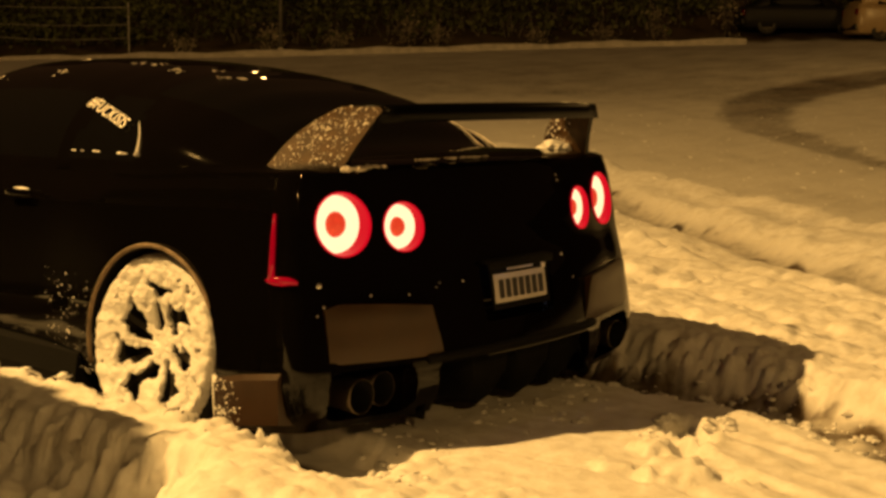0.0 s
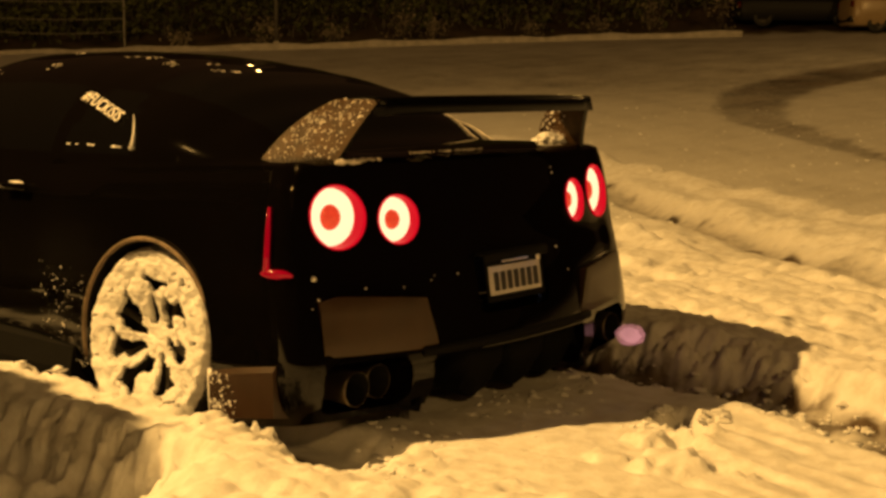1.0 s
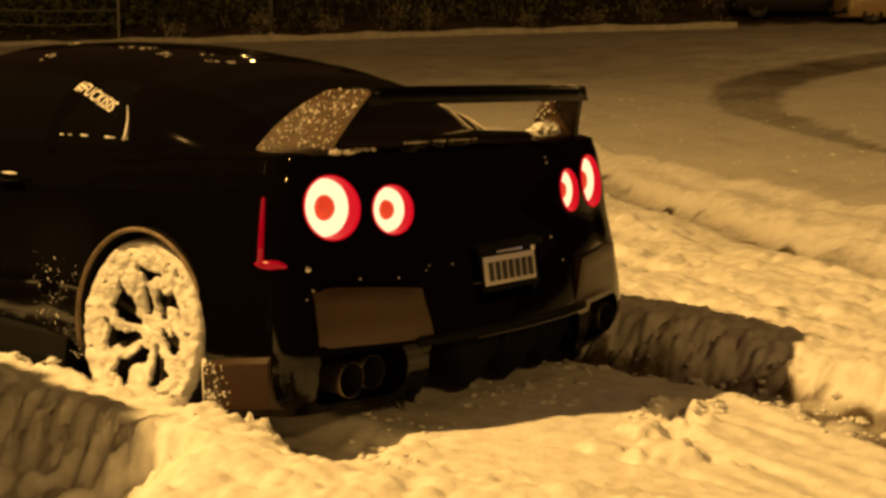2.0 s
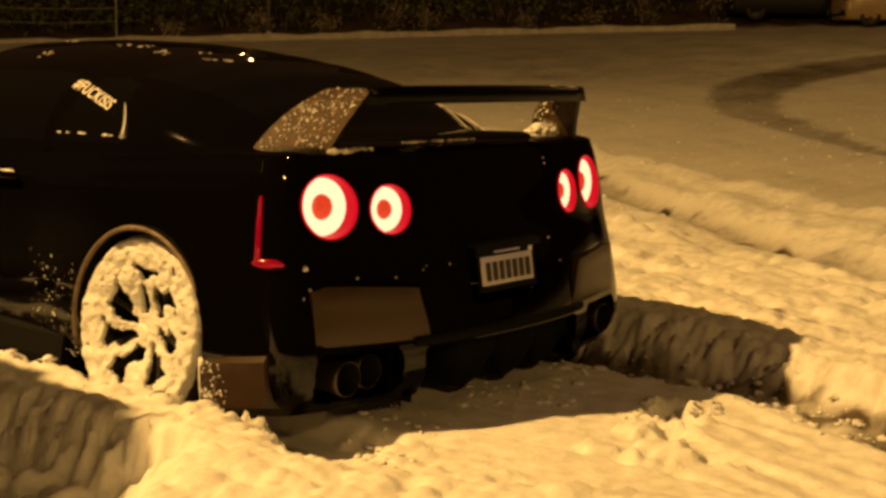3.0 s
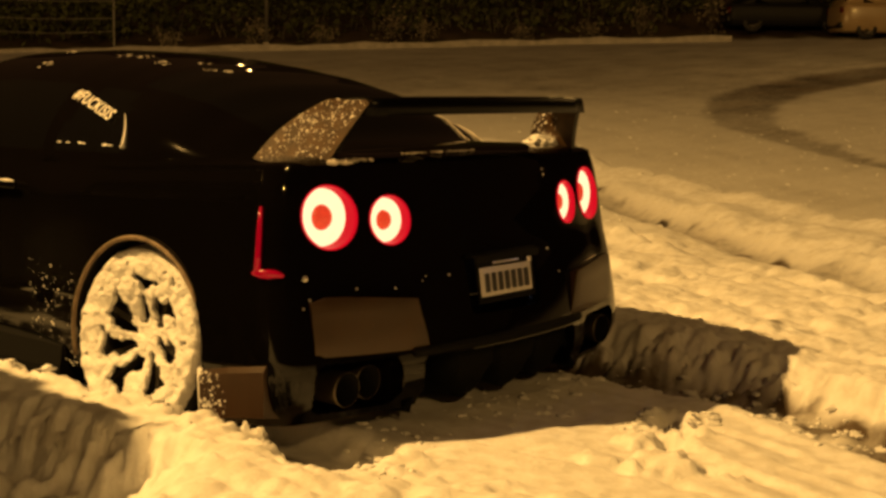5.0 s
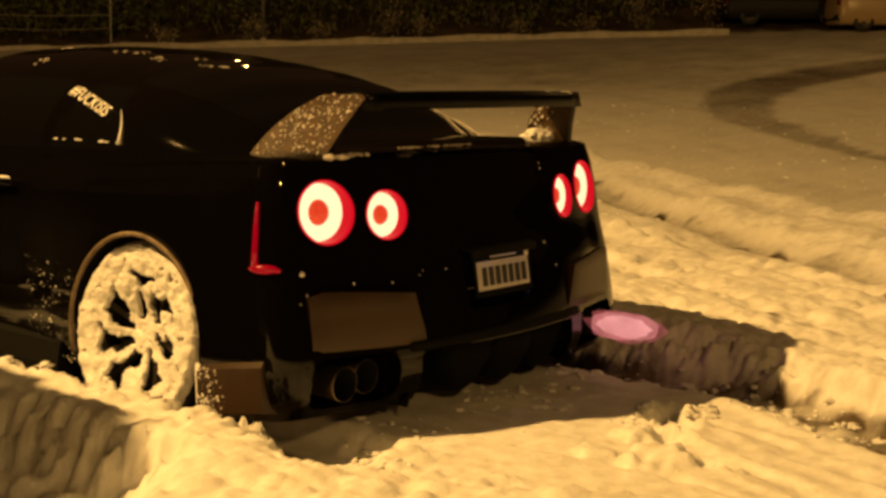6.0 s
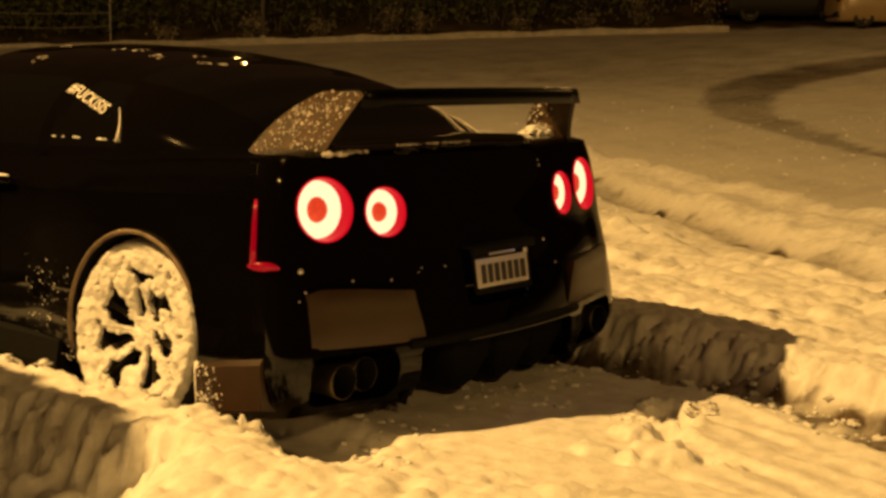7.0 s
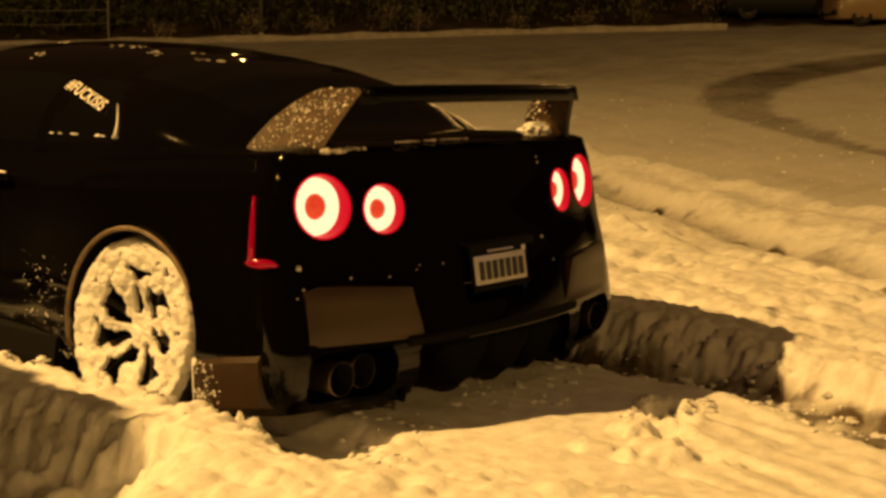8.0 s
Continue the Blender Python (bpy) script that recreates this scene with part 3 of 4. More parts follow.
def build_wheel(car, x, y, snowy):
    side = -1 if x < 0 else 1
    wheel = new("wheel")
    wheel.parent = car
    wheel.matrix_basis = pose(x, y + 0.008, 0.356, 0, side * 8.5, 180 if side < 0 else 0) @ Matrix.Diagonal((1, .94, .94, 1))
    # outer face towards +x of the wheel
    part("tyre", lathe([(.262, -.14), (.30, -.148), (.335, -.14), (.351, -.11), (.353, 0), (.351, .11), (.335, .14), (.30, .15), (.262, .142)], "x", 72),
         M_TYRE, wheel)
    part("rim", lathe([(.262, -.13), (.24, -.12), (.235, .05), (.245, .10), (.262, .142), (.268, .15), (.262, .154), (.25, .142), (.232, .06), (.225, -.1), (.05, -.1)],
                      "x", 72), M_RIM, wheel)
    hub = lathe([(.075, -.02), (.075, .07), (.06, .09), (.03, .098), (.001, .099)], "x", 32)
    part("hub", hub, M_RIM, wheel)
    for k in range(10):
        a = 2 * math.pi * (k // 2 + (0.16 if k % 2 else -0.16)) / 5
        rings = []
        for r, w, d, o in ((.05, .02, .02, .07), (.12, .017, .018, .085), (.19, .016, .017, .105), (.245, .02, .016, .125)):
            c, s = math.cos(a), math.sin(a)
            ring = []
            for u, v in ((-1, -1), (1, -1), (.7, 1), (-.7, 1)):
                ring.append((o + v * d * 0.6, r * c - u * w * s, r * s + u * w * c))
            rings.append(ring)
        bm = loft(rings)
        bmesh.ops.recalc_face_normals(bm, faces=bm.faces)
        part("spoke", bm, M_RIM, wheel, smooth=False)
    if snowy:
        # snow caked over tyre and rim, with gaps where the spokes' windows have stayed open
        bm = bmesh.new()
        nr, na = 46, 200
        vs = {}

        def place(i, j):
            r, a = 0.347 * (i / nr) ** 0.8, 2 * math.pi * j / na
            q = Vector((0, r * math.cos(a), r * math.sin(a)))
            bulge = 0.009 * noise.fractal(q * 26, 1, 2, 4) + 0.008 * noise.noise(q * 9)
            o = 0.152 + 0.012 * smooth_step(0.18, 0.3, r) - 0.04 * smooth_step(0.2, 0.06, r) - 0.028 * smooth_step(0.325, 0.347, r)
            return Vector((o + bulge, q.y, q.z))

        def gap(i, j):
            r, a = 0.347 * ((i + .5) / nr) ** 0.8, 2 * math.pi * (j + .5) / na
            q = Vector((0, r * math.cos(a), r * math.sin(a)))
            twist = a + 1.3 * (r - 0.13) + 0.35 * noise.noise(q * 12)
            blade = math.cos(twist * 7 + 0.6) + 1.1 * noise.noise(q * 15 + Vector((4.2, 0, 0))) + 0.4 * noise.noise(q * 45)
            reach = r + 0.03 * noise.noise(q * 13 + Vector((1, 7, 3)))
            inner = smooth_step(0.05, 0.085, reach) * (1 - smooth_step(0.205, 0.235, reach))
            edge = noise.noise(q * 30 + Vector((9, 1, 2))) > 0.52 and 0.25 < r < 0.33
            return (inner > 0.4 and blade > -0.2) or edge

        for i in range(nr):
            for j in range(na):
                if gap(i, j):
                    continue
                f = []
                for ii, jj in ((i, j), (i + 1, j), (i + 1, (j + 1) % na), (i, (j + 1) % na)):
                    if (ii, jj) not in vs:
                        vs[ii, jj] = bm.verts.new(place(ii, jj))
                    f.append(vs[ii, jj])
                bm.faces.new(f)
        bmesh.ops.remove_doubles(bm, verts=bm.verts, dist=1e-5)
        bmesh.ops.recalc_face_normals(bm, faces=bm.faces)
        ob = part("snow_cake", bm, M_SNOW, wheel, "snow packed over the tyre and rim")
        mod = ob.modifiers.new("thickness", "SOLIDIFY")
        mod.thickness, mod.offset = 0.02, -1
    return wheel


def smooth_step(a, b, x):
    t = min(1.0, max(0.0, (x - a) / (b - a)))
    return t * t * (3 - 2 * t)


def pillar_span(f):
    """Rear edge, front edge and height of a wing pillar at the share f of its height."""
    return 0.245 - 0.10 * f ** 1.3, 0.515 - 0.08 * f - 0.135 * f ** 3, 0.99 + 0.217 * f


def pillar_x(u, f):
    return .705 + .085 * u - (.105 + .045 * u) * f


def build_wing(car):
    wing = new("rear_wing")
    wing.parent = car
    wing["label"] = "tall rear wing on two swept pillars"
    # blade: trailing edge at y 0.10, leading edge at y 0.40
    rings = []
    for k in range(17):
        x = -0.605 + 1.21 * k / 16
        e = abs(x / 0.605)
        y0, z0 = 0.10 + 0.05 * e * e, 1.185 + 0.004 * (1 - e * e)
        rings.append([(x, y0, z0 + .022), (x, y0 + .006, z0 + .028), (x, y0 + .08, z0 + .030), (x, y0 + .17, z0 + .02), (x, y0 + .215, z0 + .004),
                      (x, y0 + .22, z0 - .006), (x, y0 + .17, z0 - .022), (x, y0 + .08, z0 - .03), (x, y0 - .012, z0 - .028)])
    bm = loft(rings)
    bmesh.ops.recalc_face_normals(bm, faces=bm.faces)
    part("blade", bm, M_CARBON, wing)
    for side in (-1, 1):
        # pillar: a thin swept blade, broad at the foot, leaning back and inwards to the wing
        rings = []
        for f in (0, .12, .25, .4, .55, .7, .82, .92, 1.0):
            rear, front, z = pillar_span(f)
            ring = []
            for u in (0, .04, .2, .5, .8, .96, 1.0):
                ring.append((side * pillar_x(u, f), rear + (front - rear) * u, z))
            for u in (1.0, .96, .8, .5, .2, .04, 0):
                ring.append((side * (pillar_x(u, f) - 0.012 - 0.012 * (1 - u)), rear + (front - rear) * u, z))
            rings.append(ring)
        bm = loft(rings)
        bmesh.ops.recalc_face_normals(bm, faces=bm.faces)
        bm.normal_update()
        # faces turned to the near lamp get the browner, painted-lit colour
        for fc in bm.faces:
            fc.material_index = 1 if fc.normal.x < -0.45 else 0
        part("pillar", bm, (M_CARBON, M_LIT_WING), wing, "swept black wing pillar, its lamp-side face coloured as frosted and lit", smooth=False)
    return wing


def ball_template():
    bm = bmesh.new()
    bmesh.ops.create_icosphere(bm, subdivisions=2, radius=1)
    bm.verts.index_update()
    out = [v.co.copy() for v in bm.verts], [[v.index for v in f.verts] for f in bm.faces]
    bm.free()
    return out


BALL = ball_template()


def scatter_mesh(name, bits, mat, parent=None, label=""):
    """Many uneven bits in one mesh; each is a pose, three radii and a seed."""
    vs, fs = [], []
    for m, (a, b, c), seed in bits:
        base = len(vs)
        off = Vector((seed, seed * 1.3, 2.0))
        for q in BALL[0]:
            k = 0.8 + 0.75 * noise.noise(q * 1.3 + off) + 0.3 * noise.noise(q * 3.1 + off)
            vs.append(m @ Vector((q.x * a * k, q.y * b * k, q.z * c * k)))
        fs += [[i + base for i in f] for f in BALL[1]]
    me = bpy.data.meshes.new(name)
    me.from_pydata([tuple(v) for v in vs], [], fs)
    me.shade_smooth()
    me.materials.append(mat)
    ob = new(name, me)
    if parent:
        ob.parent = parent
    return tagged(ob, label, kind="stuff")


def flecks(name, car, place, count, size, seed, label, flat=0.5, mat=None):
    """Small bits of snow stuck on a part; place(rng) gives a point and a normal."""
    rng = random.Random(seed)
    bits = []
    for k in range(count):
        p, n = place(rng)
        s = size * (0.35 + 1.3 * rng.random() ** 2.2)
        m = facing(p, n) @ pose(0, 0, 0, 0, rng.uniform(0, 180), 0)
        bits.append((m, (s * rng.uniform(0.7, 1.6), s * flat, s * rng.uniform(0.6, 1.2)), rng.random() * 40))
    return scatter_mesh(name, bits, mat or M_SNOW, car, label)


def text_mesh(name, text, size, mat, parent, m, label):
    cu = bpy.data.curves.new("letters", "FONT")
    cu.space_character = 1.08
    cu.body, cu.size, cu.extrude, cu.align_x, cu.align_y, cu.offset = text, size, 0.0008, "CENTER", "CENTER", 0.0006
    tmp = new("letters", cu)
    bpy.context.view_layer.update()
    me = bpy.data.meshes.new_from_object(tmp.evaluated_get(bpy.context.evaluated_depsgraph_get()))
    bpy.data.objects.remove(tmp)
    bpy.data.curves.remove(cu)
    me.materials.clear()
    me.materials.append(mat)
    ob = new(name, me)
    ob.parent = parent
    ob.matrix_basis = m
    ob["label"] = label
    return ob


def build_plate(car):
    tilt = 9
    plate = part("number_plate", box(0.298, 0.006, 0.102, 0.004, 2), M_PLATE, car, "white number plate with dark characters", m=pose(0.022, 0.06, 0.577, -tilt, 0, 0))
    frame_bm = box(0.325, 0.01, 0.02, 0.004, 2, m=pose(0, 0, 0.064))
    box(0.325, 0.01, 0.02, 0.004, 2, frame_bm, pose(0, 0, -0.064))
    for s in (-1, 1):
        box(0.012, 0.01, 0.14, 0.003, 2, frame_bm, pose(s * 0.159, 0, 0))
    part("plate_frame", frame_bm, M_DARK, plate, smooth=False, m=pose(0, 0.002, 0))
    part("caption_bar", box(0.15, 0.003, 0.007, 0.001, 1), M_PLATE, plate, "pale strip", smooth=False, m=pose(0.0, -0.006, 0.064))
    part("sticker", box(0.022, 0.003, 0.02, 0.002, 1), M_VINYL, plate, "pale sticker", smooth=False, m=pose(0.137, -0.006, 0.06))
    for k in range(7):
        part("bar", box(0.025, 0.002, 0.066, 0.004, 2), M_INK, plate, smooth=False, m=pose(-0.114 + 0.038 * k, -0.0035, -0.003))
    for s in (-1, 1):
        part("plate_lamp", box(0.06, 0.02, 0.003, 0.001, 1), M_LED, car, "small white plate lamp", m=pose(s * 0.09, 0.075, 0.668))
    part("lamp_hood", box(0.37, 0.012, 0.03, 0.004, 2), M_DARK, car, m=pose(0.01, 0.05, 0.664))
    part("lamp_hood", box(0.38, 0.05, 0.012, 0.004, 2), M_DARK, car, m=pose(0, 0.075, 0.676))


def build_rear_details(car):
    for side in (-1, 1):
        # flat corner panel of the bumper, its top edge standing proud
        nu, nv = 14, 7
        bm = bmesh.new()
        face, rear = [], []
        for v in range(nv + 1):
            g = v / nv
            for u in range(nu + 1):
                f = u / nu
                x = (0.405 + 0.055 * g) * (1 - f) + 0.845 * f
                z = 0.380 + 0.022 * f + g * (0.178 + 0.012 * f) - 0.016 * g * max(0.0, f - 0.86) / 0.14
                edge = min(u, nu - u, v, nv - v) == 0
                lift = 0.002 + 0.20 * (z - .39) * (1 - 0.5 * f ** 3) - (0.004 if edge else 0)
                face.append(bm.verts.new(on_tail(side * x, z, lift)[0]))
                rear.append(bm.verts.new(on_tail(side * x, z, -0.02)[0]) if edge else None)
        w = nu + 1
        for v in range(nv):
            for u in range(nu):
                bm.faces.new((face[v * w + u], face[v * w + u + 1], face[(v + 1) * w + u + 1], face[(v + 1) * w + u]))
        loop = [u for u in range(w)] + [v * w + nu for v in range(1, nv + 1)] + [nv * w + u for u in range(nu - 1, -1, -1)] + [v * w for v in range(nv - 1, 0, -1)]
        for a, b in zip(loop, loop[1:] + loop[:1]):
            bm.faces.new((face[a], face[b], rear[b], rear[a]))
        bmesh.ops.recalc_face_normals(bm, faces=bm.faces)
        ob = part("bumper_corner", bm, M_SHEEN, car, "satin black corner panel with the lit snow's reflection coloured in")
        ob.data.set_sharp_from_angle(angle=radians(40))
        # twin exhaust tips
        for x in (0.605, 0.735):
            tip = part("exhaust_tip", lathe([(.050, .30), (.053, .05), (.055, .0), (.057, -.03), (.056, -.034), (.054, -.03)], "y", 40), M_STEEL, car,
                       "round steel exhaust tip", m=pose(side * x, 0.175 - 0.03 * (x > 0.7), 0.293))
            part("soot_lining", lathe([(.0555, -.0335), (.052, -.028), (.0485, .1), (.048, .28)], "y", 40), M_DARK, tip, "sooty black inside")
        part("exhaust_box", box(0.33, 0.02, 0.165, 0.03, 3), M_DARK, car, m=pose(side * 0.69, 0.286, 0.298))
        # sill, and the flank panel with mirrored snow in its colour
        part("sill", loft([[(side * a, y, z) for a, z in ((.86, .30), (.935, .285), (.95, .20), (.94, .125), (.86, .12))] for y in (1.36, 1.6, 2.2, 2.8, 3.3)]),
             M_DARK, car, smooth=False)
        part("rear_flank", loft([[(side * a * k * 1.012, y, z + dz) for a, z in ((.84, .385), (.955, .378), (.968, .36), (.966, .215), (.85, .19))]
                                 for y, k, dz in ((.238, 1.0, .008), (.30, 1.004, -.002), (.40, 1.006, -.018), (.535, 1.006, -.048))]), M_SHEEN, car, "satin flank panel with the lit snow's reflection coloured in", smooth=False)
        # snow-caked rear lip of the wheel arch
        part("arch_tail", lump(0.012, 0.016, 0.10, 0.35, 7, 2, 4.0 + side), M_SNOW, car, "snow caked on the arch's rear lip", m=pose(side * 0.972, 0.535, 0.235, -6, 0, 0))
        # mud flap behind the wheel
        part("mud_flap", box(0.26, 0.012, 0.22, 0.005, 2), M_DARK, car, smooth=False, m=pose(side * 0.80, 0.565, 0.2, 8, 0, 0))
    # diffuser: a stepped tray with fins
    tray = box(0.86, 0.42, 0.02, 0.006, 2, m=pose(0, 0.28, 0.315, -14, 0, 0))
    part("diffuser_tray", tray, M_TRIM, car, smooth=False)
    for x in (-0.14, 0.10, 0.34):
        rings = []
        for u in (-1, -.92, -.6, 0, .6, .92, 1):
            low = 0.163 + 0.055 * abs(u) ** 3
            rings.append([(x + 0.083 * u * k, y + 0.25 * x * x, z) for y, z, k in ((0.055, .37, 1.25), (0.06, .28, 1.12), (0.085, low + .03, 1.0), (0.12, low, .96), (0.5, low + .01, .96),
                                                                (0.52, .30, 1.0))])
        bm = loft(rings)
        bmesh.ops.recalc_face_normals(bm, faces=bm.faces)
        part("diffuser_fin", bm, M_DARK, car)
    for side in (-1, 1):
        rings = [[(side * (0.48 - 0.09 * f), 0.07 + 0.02 * f, 0.19 + 0.19 * f + d) for d in (-.012, .012)] + [(side * (0.48 - 0.09 * f) + side * .03, 0.4, 0.19 + 0.17 * f + d) for d in (.012, -.012)]
                 for f in (0, .5, 1)]
        bm = loft(rings)
        bmesh.ops.recalc_face_normals(bm, faces=bm.faces)
        part("diffuser_side", bm, M_DARK, car, smooth=False)
    # bumper lip above the diffuser
    rings = []
    for k in range(13):
        x = -0.48 + 0.08 * k
        p, n = on_tail(x, 0.385)
        rings.append([p + Vector((0, 0.02, .022)), p + Vector((0, -.016, .012)), p + Vector((0, -.018, -.004)), p + Vector((0, 0.0, -.02)), p + Vector((0, 0.03, -.02))])
    bm = loft(rings)
    bmesh.ops.recalc_face_normals(bm, faces=bm.faces)
    part("bumper_lip", bm, M_DARK, car)
    part("floor_pan", box(1.5, 3.9, 0.03, 0.01), M_DARK, car, m=pose(0, 2.4, 0.15))


def build_car():
    car = thing("sports_car", "black two-door sports car with snow-caked wheels, parked in a snowy track", "car")
    build_body(car)
    build_cabin(car)
    for side in (-1, 1):
        for x, z, r in LAMPS:
            build_lamp(car, side * x, z, r)
    for x in (-0.80, 0.80):
        for y in (0.893, 3.655):
            build_wheel(car, x, y, x < 0)
    build_wing(car)
    build_plate(car)
    build_rear_details(car)
    for side in (-1, 1):
        for y in (0.893, 3.655):
            # inner wheel well and the arch's rolled lip
            part("wheel_well", lathe([(.354, side * .935), (.356, side * .62), (.05, side * .60)], "x", 48), M_DARK, car, m=pose(0, y + 0.01, 0.365))
            pts = []
            for k in range(33):
                a = radians(-15 + 210 * k / 32)
                z = .365 + .36 * math.sin(a)
                yy = y + .01 + .36 * math.cos(a)
                xx = 0.957 if y < 2 else 0.93
                pts.append((side * (xx - .05 * max(0, (z - .45)) - 0.012 * abs(yy - y)), yy, z))
            part("arch_lip", tube(pts, 0.0085, 8), M_LIP if side < 0 else M_PAINT, car, "wheel arch edge smeared with slush")
    # side marker lamp on the rear wing's corner
    for side in (-1, 1):
        back = 0.06 if side > 0 else 0.0
        bm = tube([(side * 0.946, 0.302 + back, 0.672), (side * 0.942, 0.304 + back, 0.72), (side * 0.934, 0.306 + back, 0.80), (side * 0.925, 0.308 + back, 0.875)], [0.011, 0.009, 0.008, 0.005], 10)
        mk = part("side_marker", bm, M_MARKER, car, "thin glowing red side marker")
        part("marker_foot", lump(0.014, 0.055, 0.016, 0.3, 5, 2, 3.0), M_MARKER, mk, "red lens", m=pose(side * 0.932, 0.264 + back, 0.668, 0, 0, side * -20))
    # door: handle with snow on it, and the shut line
    for side in (-1, 1):
        h = part("door_handle", box(0.016, 0.17, 0.026, 0.006, 3), M_PAINT, car, m=pose(side * 0.868, 1.83, 0.845))
        part("handle_snow", lump(0.008, 0.05, 0.006, 0.6, 7, 2, 6.0), M_SNOW, h, "scrap of snow", m=pose(-side * 0.002, -0.02, 0.016))
    return car


CAR = build_car()


# ------------------------------------------------------------------ snow on the car
def cabin_normal(y, v):
    p = cabin_point(y, v)
    n = (cabin_point(y + .01, v) - p).cross(cabin_point(y, v + .005) - p).normalized()
    if n.z < 0 or (abs(v - .5) > .4 and n.x * (v - .5) < 0):
        n = -n
    return p, n


def dress_car(car):
    # bits of snow along the roof's crown
    roof = (("snow_patch", 2.52, .285, .10, .010), ("snow_patch", 2.12, .30, .035, .012), ("snow_patch", 2.32, .44, .028, .02), ("snow_patch", 1.82, .40, .05, .007),
            ("snow_patch", 1.70, .41, .02, .012), ("snow_patch", 1.52, .38, .035, .010), ("snow_patch", 1.40, .43, .02, .014), ("snow_patch", 1.28, .40, .035, .008),
            ("snow_patch", 1.22, .42, .03, .014))
    r = random.Random(17)
    for k, (name, y, v, long, high) in enumerate(roof):
        bits = []
        for q in range(5 + int(long * 110)):
            p, n = cabin_normal(y + r.uniform(-1, 1) * long, v + r.gauss(0, .007))
            size = r.uniform(.3, 1.0) * min(high, .011) * .65
            bits.append((facing(p, n) @ pose(0, 0, 0, 0, r.uniform(-25, 25), 0), (size * r.uniform(1, 3.0), size * .35, size), r.random() * 30))
        scatter_mesh(name, bits, M_DIRTY_SNOW, car, "streak of old snow on the roof")
    # snow lodged along the quarter window's lower and rear edges
    for k in range(11):
        y = 1.58 - 0.042 * k + random.uniform(-.012, .012)
        if k in (2, 5, 6, 9):
            continue
        p, n = cabin_normal(y, 0.045)
        part("snow_patch", lump(0.005, random.uniform(.008, .022), random.uniform(.002, .006), 0.8, 7, 1, 7.1 * k), M_SNOW, car, "scrap of snow", m=Matrix.Translation(p))
    pts = []
    for f in (0, .2, .4, .6, .8, 1):
        p, n = cabin_normal(1.165 + .07 * f * f + .03 * f, 0.04 + .10 * f)
        pts.append(p + n * 0.004)
    part("window_edge_snow", tube(pts, [.008, .006, .004, .003, .002, .001], 8), M_SNOW, car, "line of snow along the window edge")
    # pale tubes for rim light and frost along the rear window and its frame
    for v, lift, thin in ((.835, .006, 1.0), (.74, .004, .7)):
        pts = []
        for k in range(9):
            p, n = cabin_normal(0.60 + 0.055 * k, v)
            pts.append(p + n * lift)
        part("window_edge_snow", tube(pts, [thin * .0042 * (1 - .06 * k) * (.6 + .4 * math.sin(k * 2.3) ** 2) for k in range(9)], 7), M_DIRTY_SNOW, car, "thin pale line of frost and rim light along the rear window")
    # left-hand wing pillar: frozen spatter
    def on_pillar(rng):
        f = rng.random() ** 0.8
        u = 0.06 + 0.92 * rng.random()
        rear, front, z = pillar_span(f)
        return Vector((-pillar_x(u, f) - 0.001, rear + (front - rear) * u, z)), Vector((-0.86, 0, 0.5)).normalized()
    flecks("pillar_snow", car, on_pillar, 360, 0.0040, 5, "frozen spatter of snow", 0.35, M_DIRTY_SNOW)
    # deck: a drift against the pillar's foot, a line along the lid's edge, a clump by the other pillar
    r = random.Random(33)
    bits = []
    for k in range(60):
        x = r.uniform(-.70, -.47)
        bits.append((pose(x, .225 + .04 * (x + .7) + r.gauss(0, .008), 1.008, 0, 0, r.uniform(-30, 30)), (r.uniform(.008, .03), r.uniform(.006, .016), r.uniform(.005, .014)), r.random() * 30))
    for k in range(46):
        x = r.choice((r.uniform(-.40, -.30), r.uniform(-.24, -.02)))
        bits.append((pose(x, .185 + r.gauss(0, .006), 1.03, 0, 0, r.uniform(-20, 20)), (r.uniform(.005, .025), r.uniform(.003, .008), r.uniform(.002, .006)), r.random() * 30))
    scatter_mesh("deck_snow", bits, M_DIRTY_SNOW, car, "thin drift of snow along the boot lid")
    heap = lump(0.075, 0.055, 0.036, 0.3, 8, 4, 5.0)
    part("loose_snow", heap, M_SNOW, car, "heap of loose snow on the boot lid", m=pose(0.628, 0.36, 1.026))
    def on_right_pillar(rng):
        f = 0.9 * rng.random() ** 1.2
        u = 0.35 + 0.62 * rng.random() ** 0.6
        rear, front, z = pillar_span(f)
        return Vector((pillar_x(u, f) - .012 - .012 * (1 - u) - .001, rear + (front - rear) * u, z)), Vector((-1, 0, 0.2)).normalized()
    flecks("pillar_snow", car, on_right_pillar, 170, 0.0034, 8, "frozen spatter of snow", 0.35)
    def on_blade(rng):
        return Vector((rng.choice((rng.uniform(-.6, .6), rng.uniform(.3, .63))), 0.14 + rng.uniform(0, .08), 1.212)), Vector((0, 0, 1))
    flecks("blade_snow", car, on_blade, 45, 0.012, 9, "scraps of snow", 0.3)
    # drops and flecks on the tail; the largest stands for a lamp's glint
    for k, (x, z, r) in enumerate(((-.665, .607, .006), (-.52, .598, .005), (-.405, .612, .004), (-.285, .622, .0045), (-.84, .585, .006), (-.865, .56, .004),
                                   (-.39, .625, .003), (.30, .66, .007), (.36, .57, .005), (.34, .93, .005), (.335, .95, .004), (-.845, .650, .010))):
        p, n = on_tail(x, z, 0.001)
        part("snow_glint_fleck", lump(r, r * .6, r, 0.4, 6, 1, k * 2.2), M_SNOW, car, "fleck of snow, the largest one set as a lamp glint", m=facing(p, n))
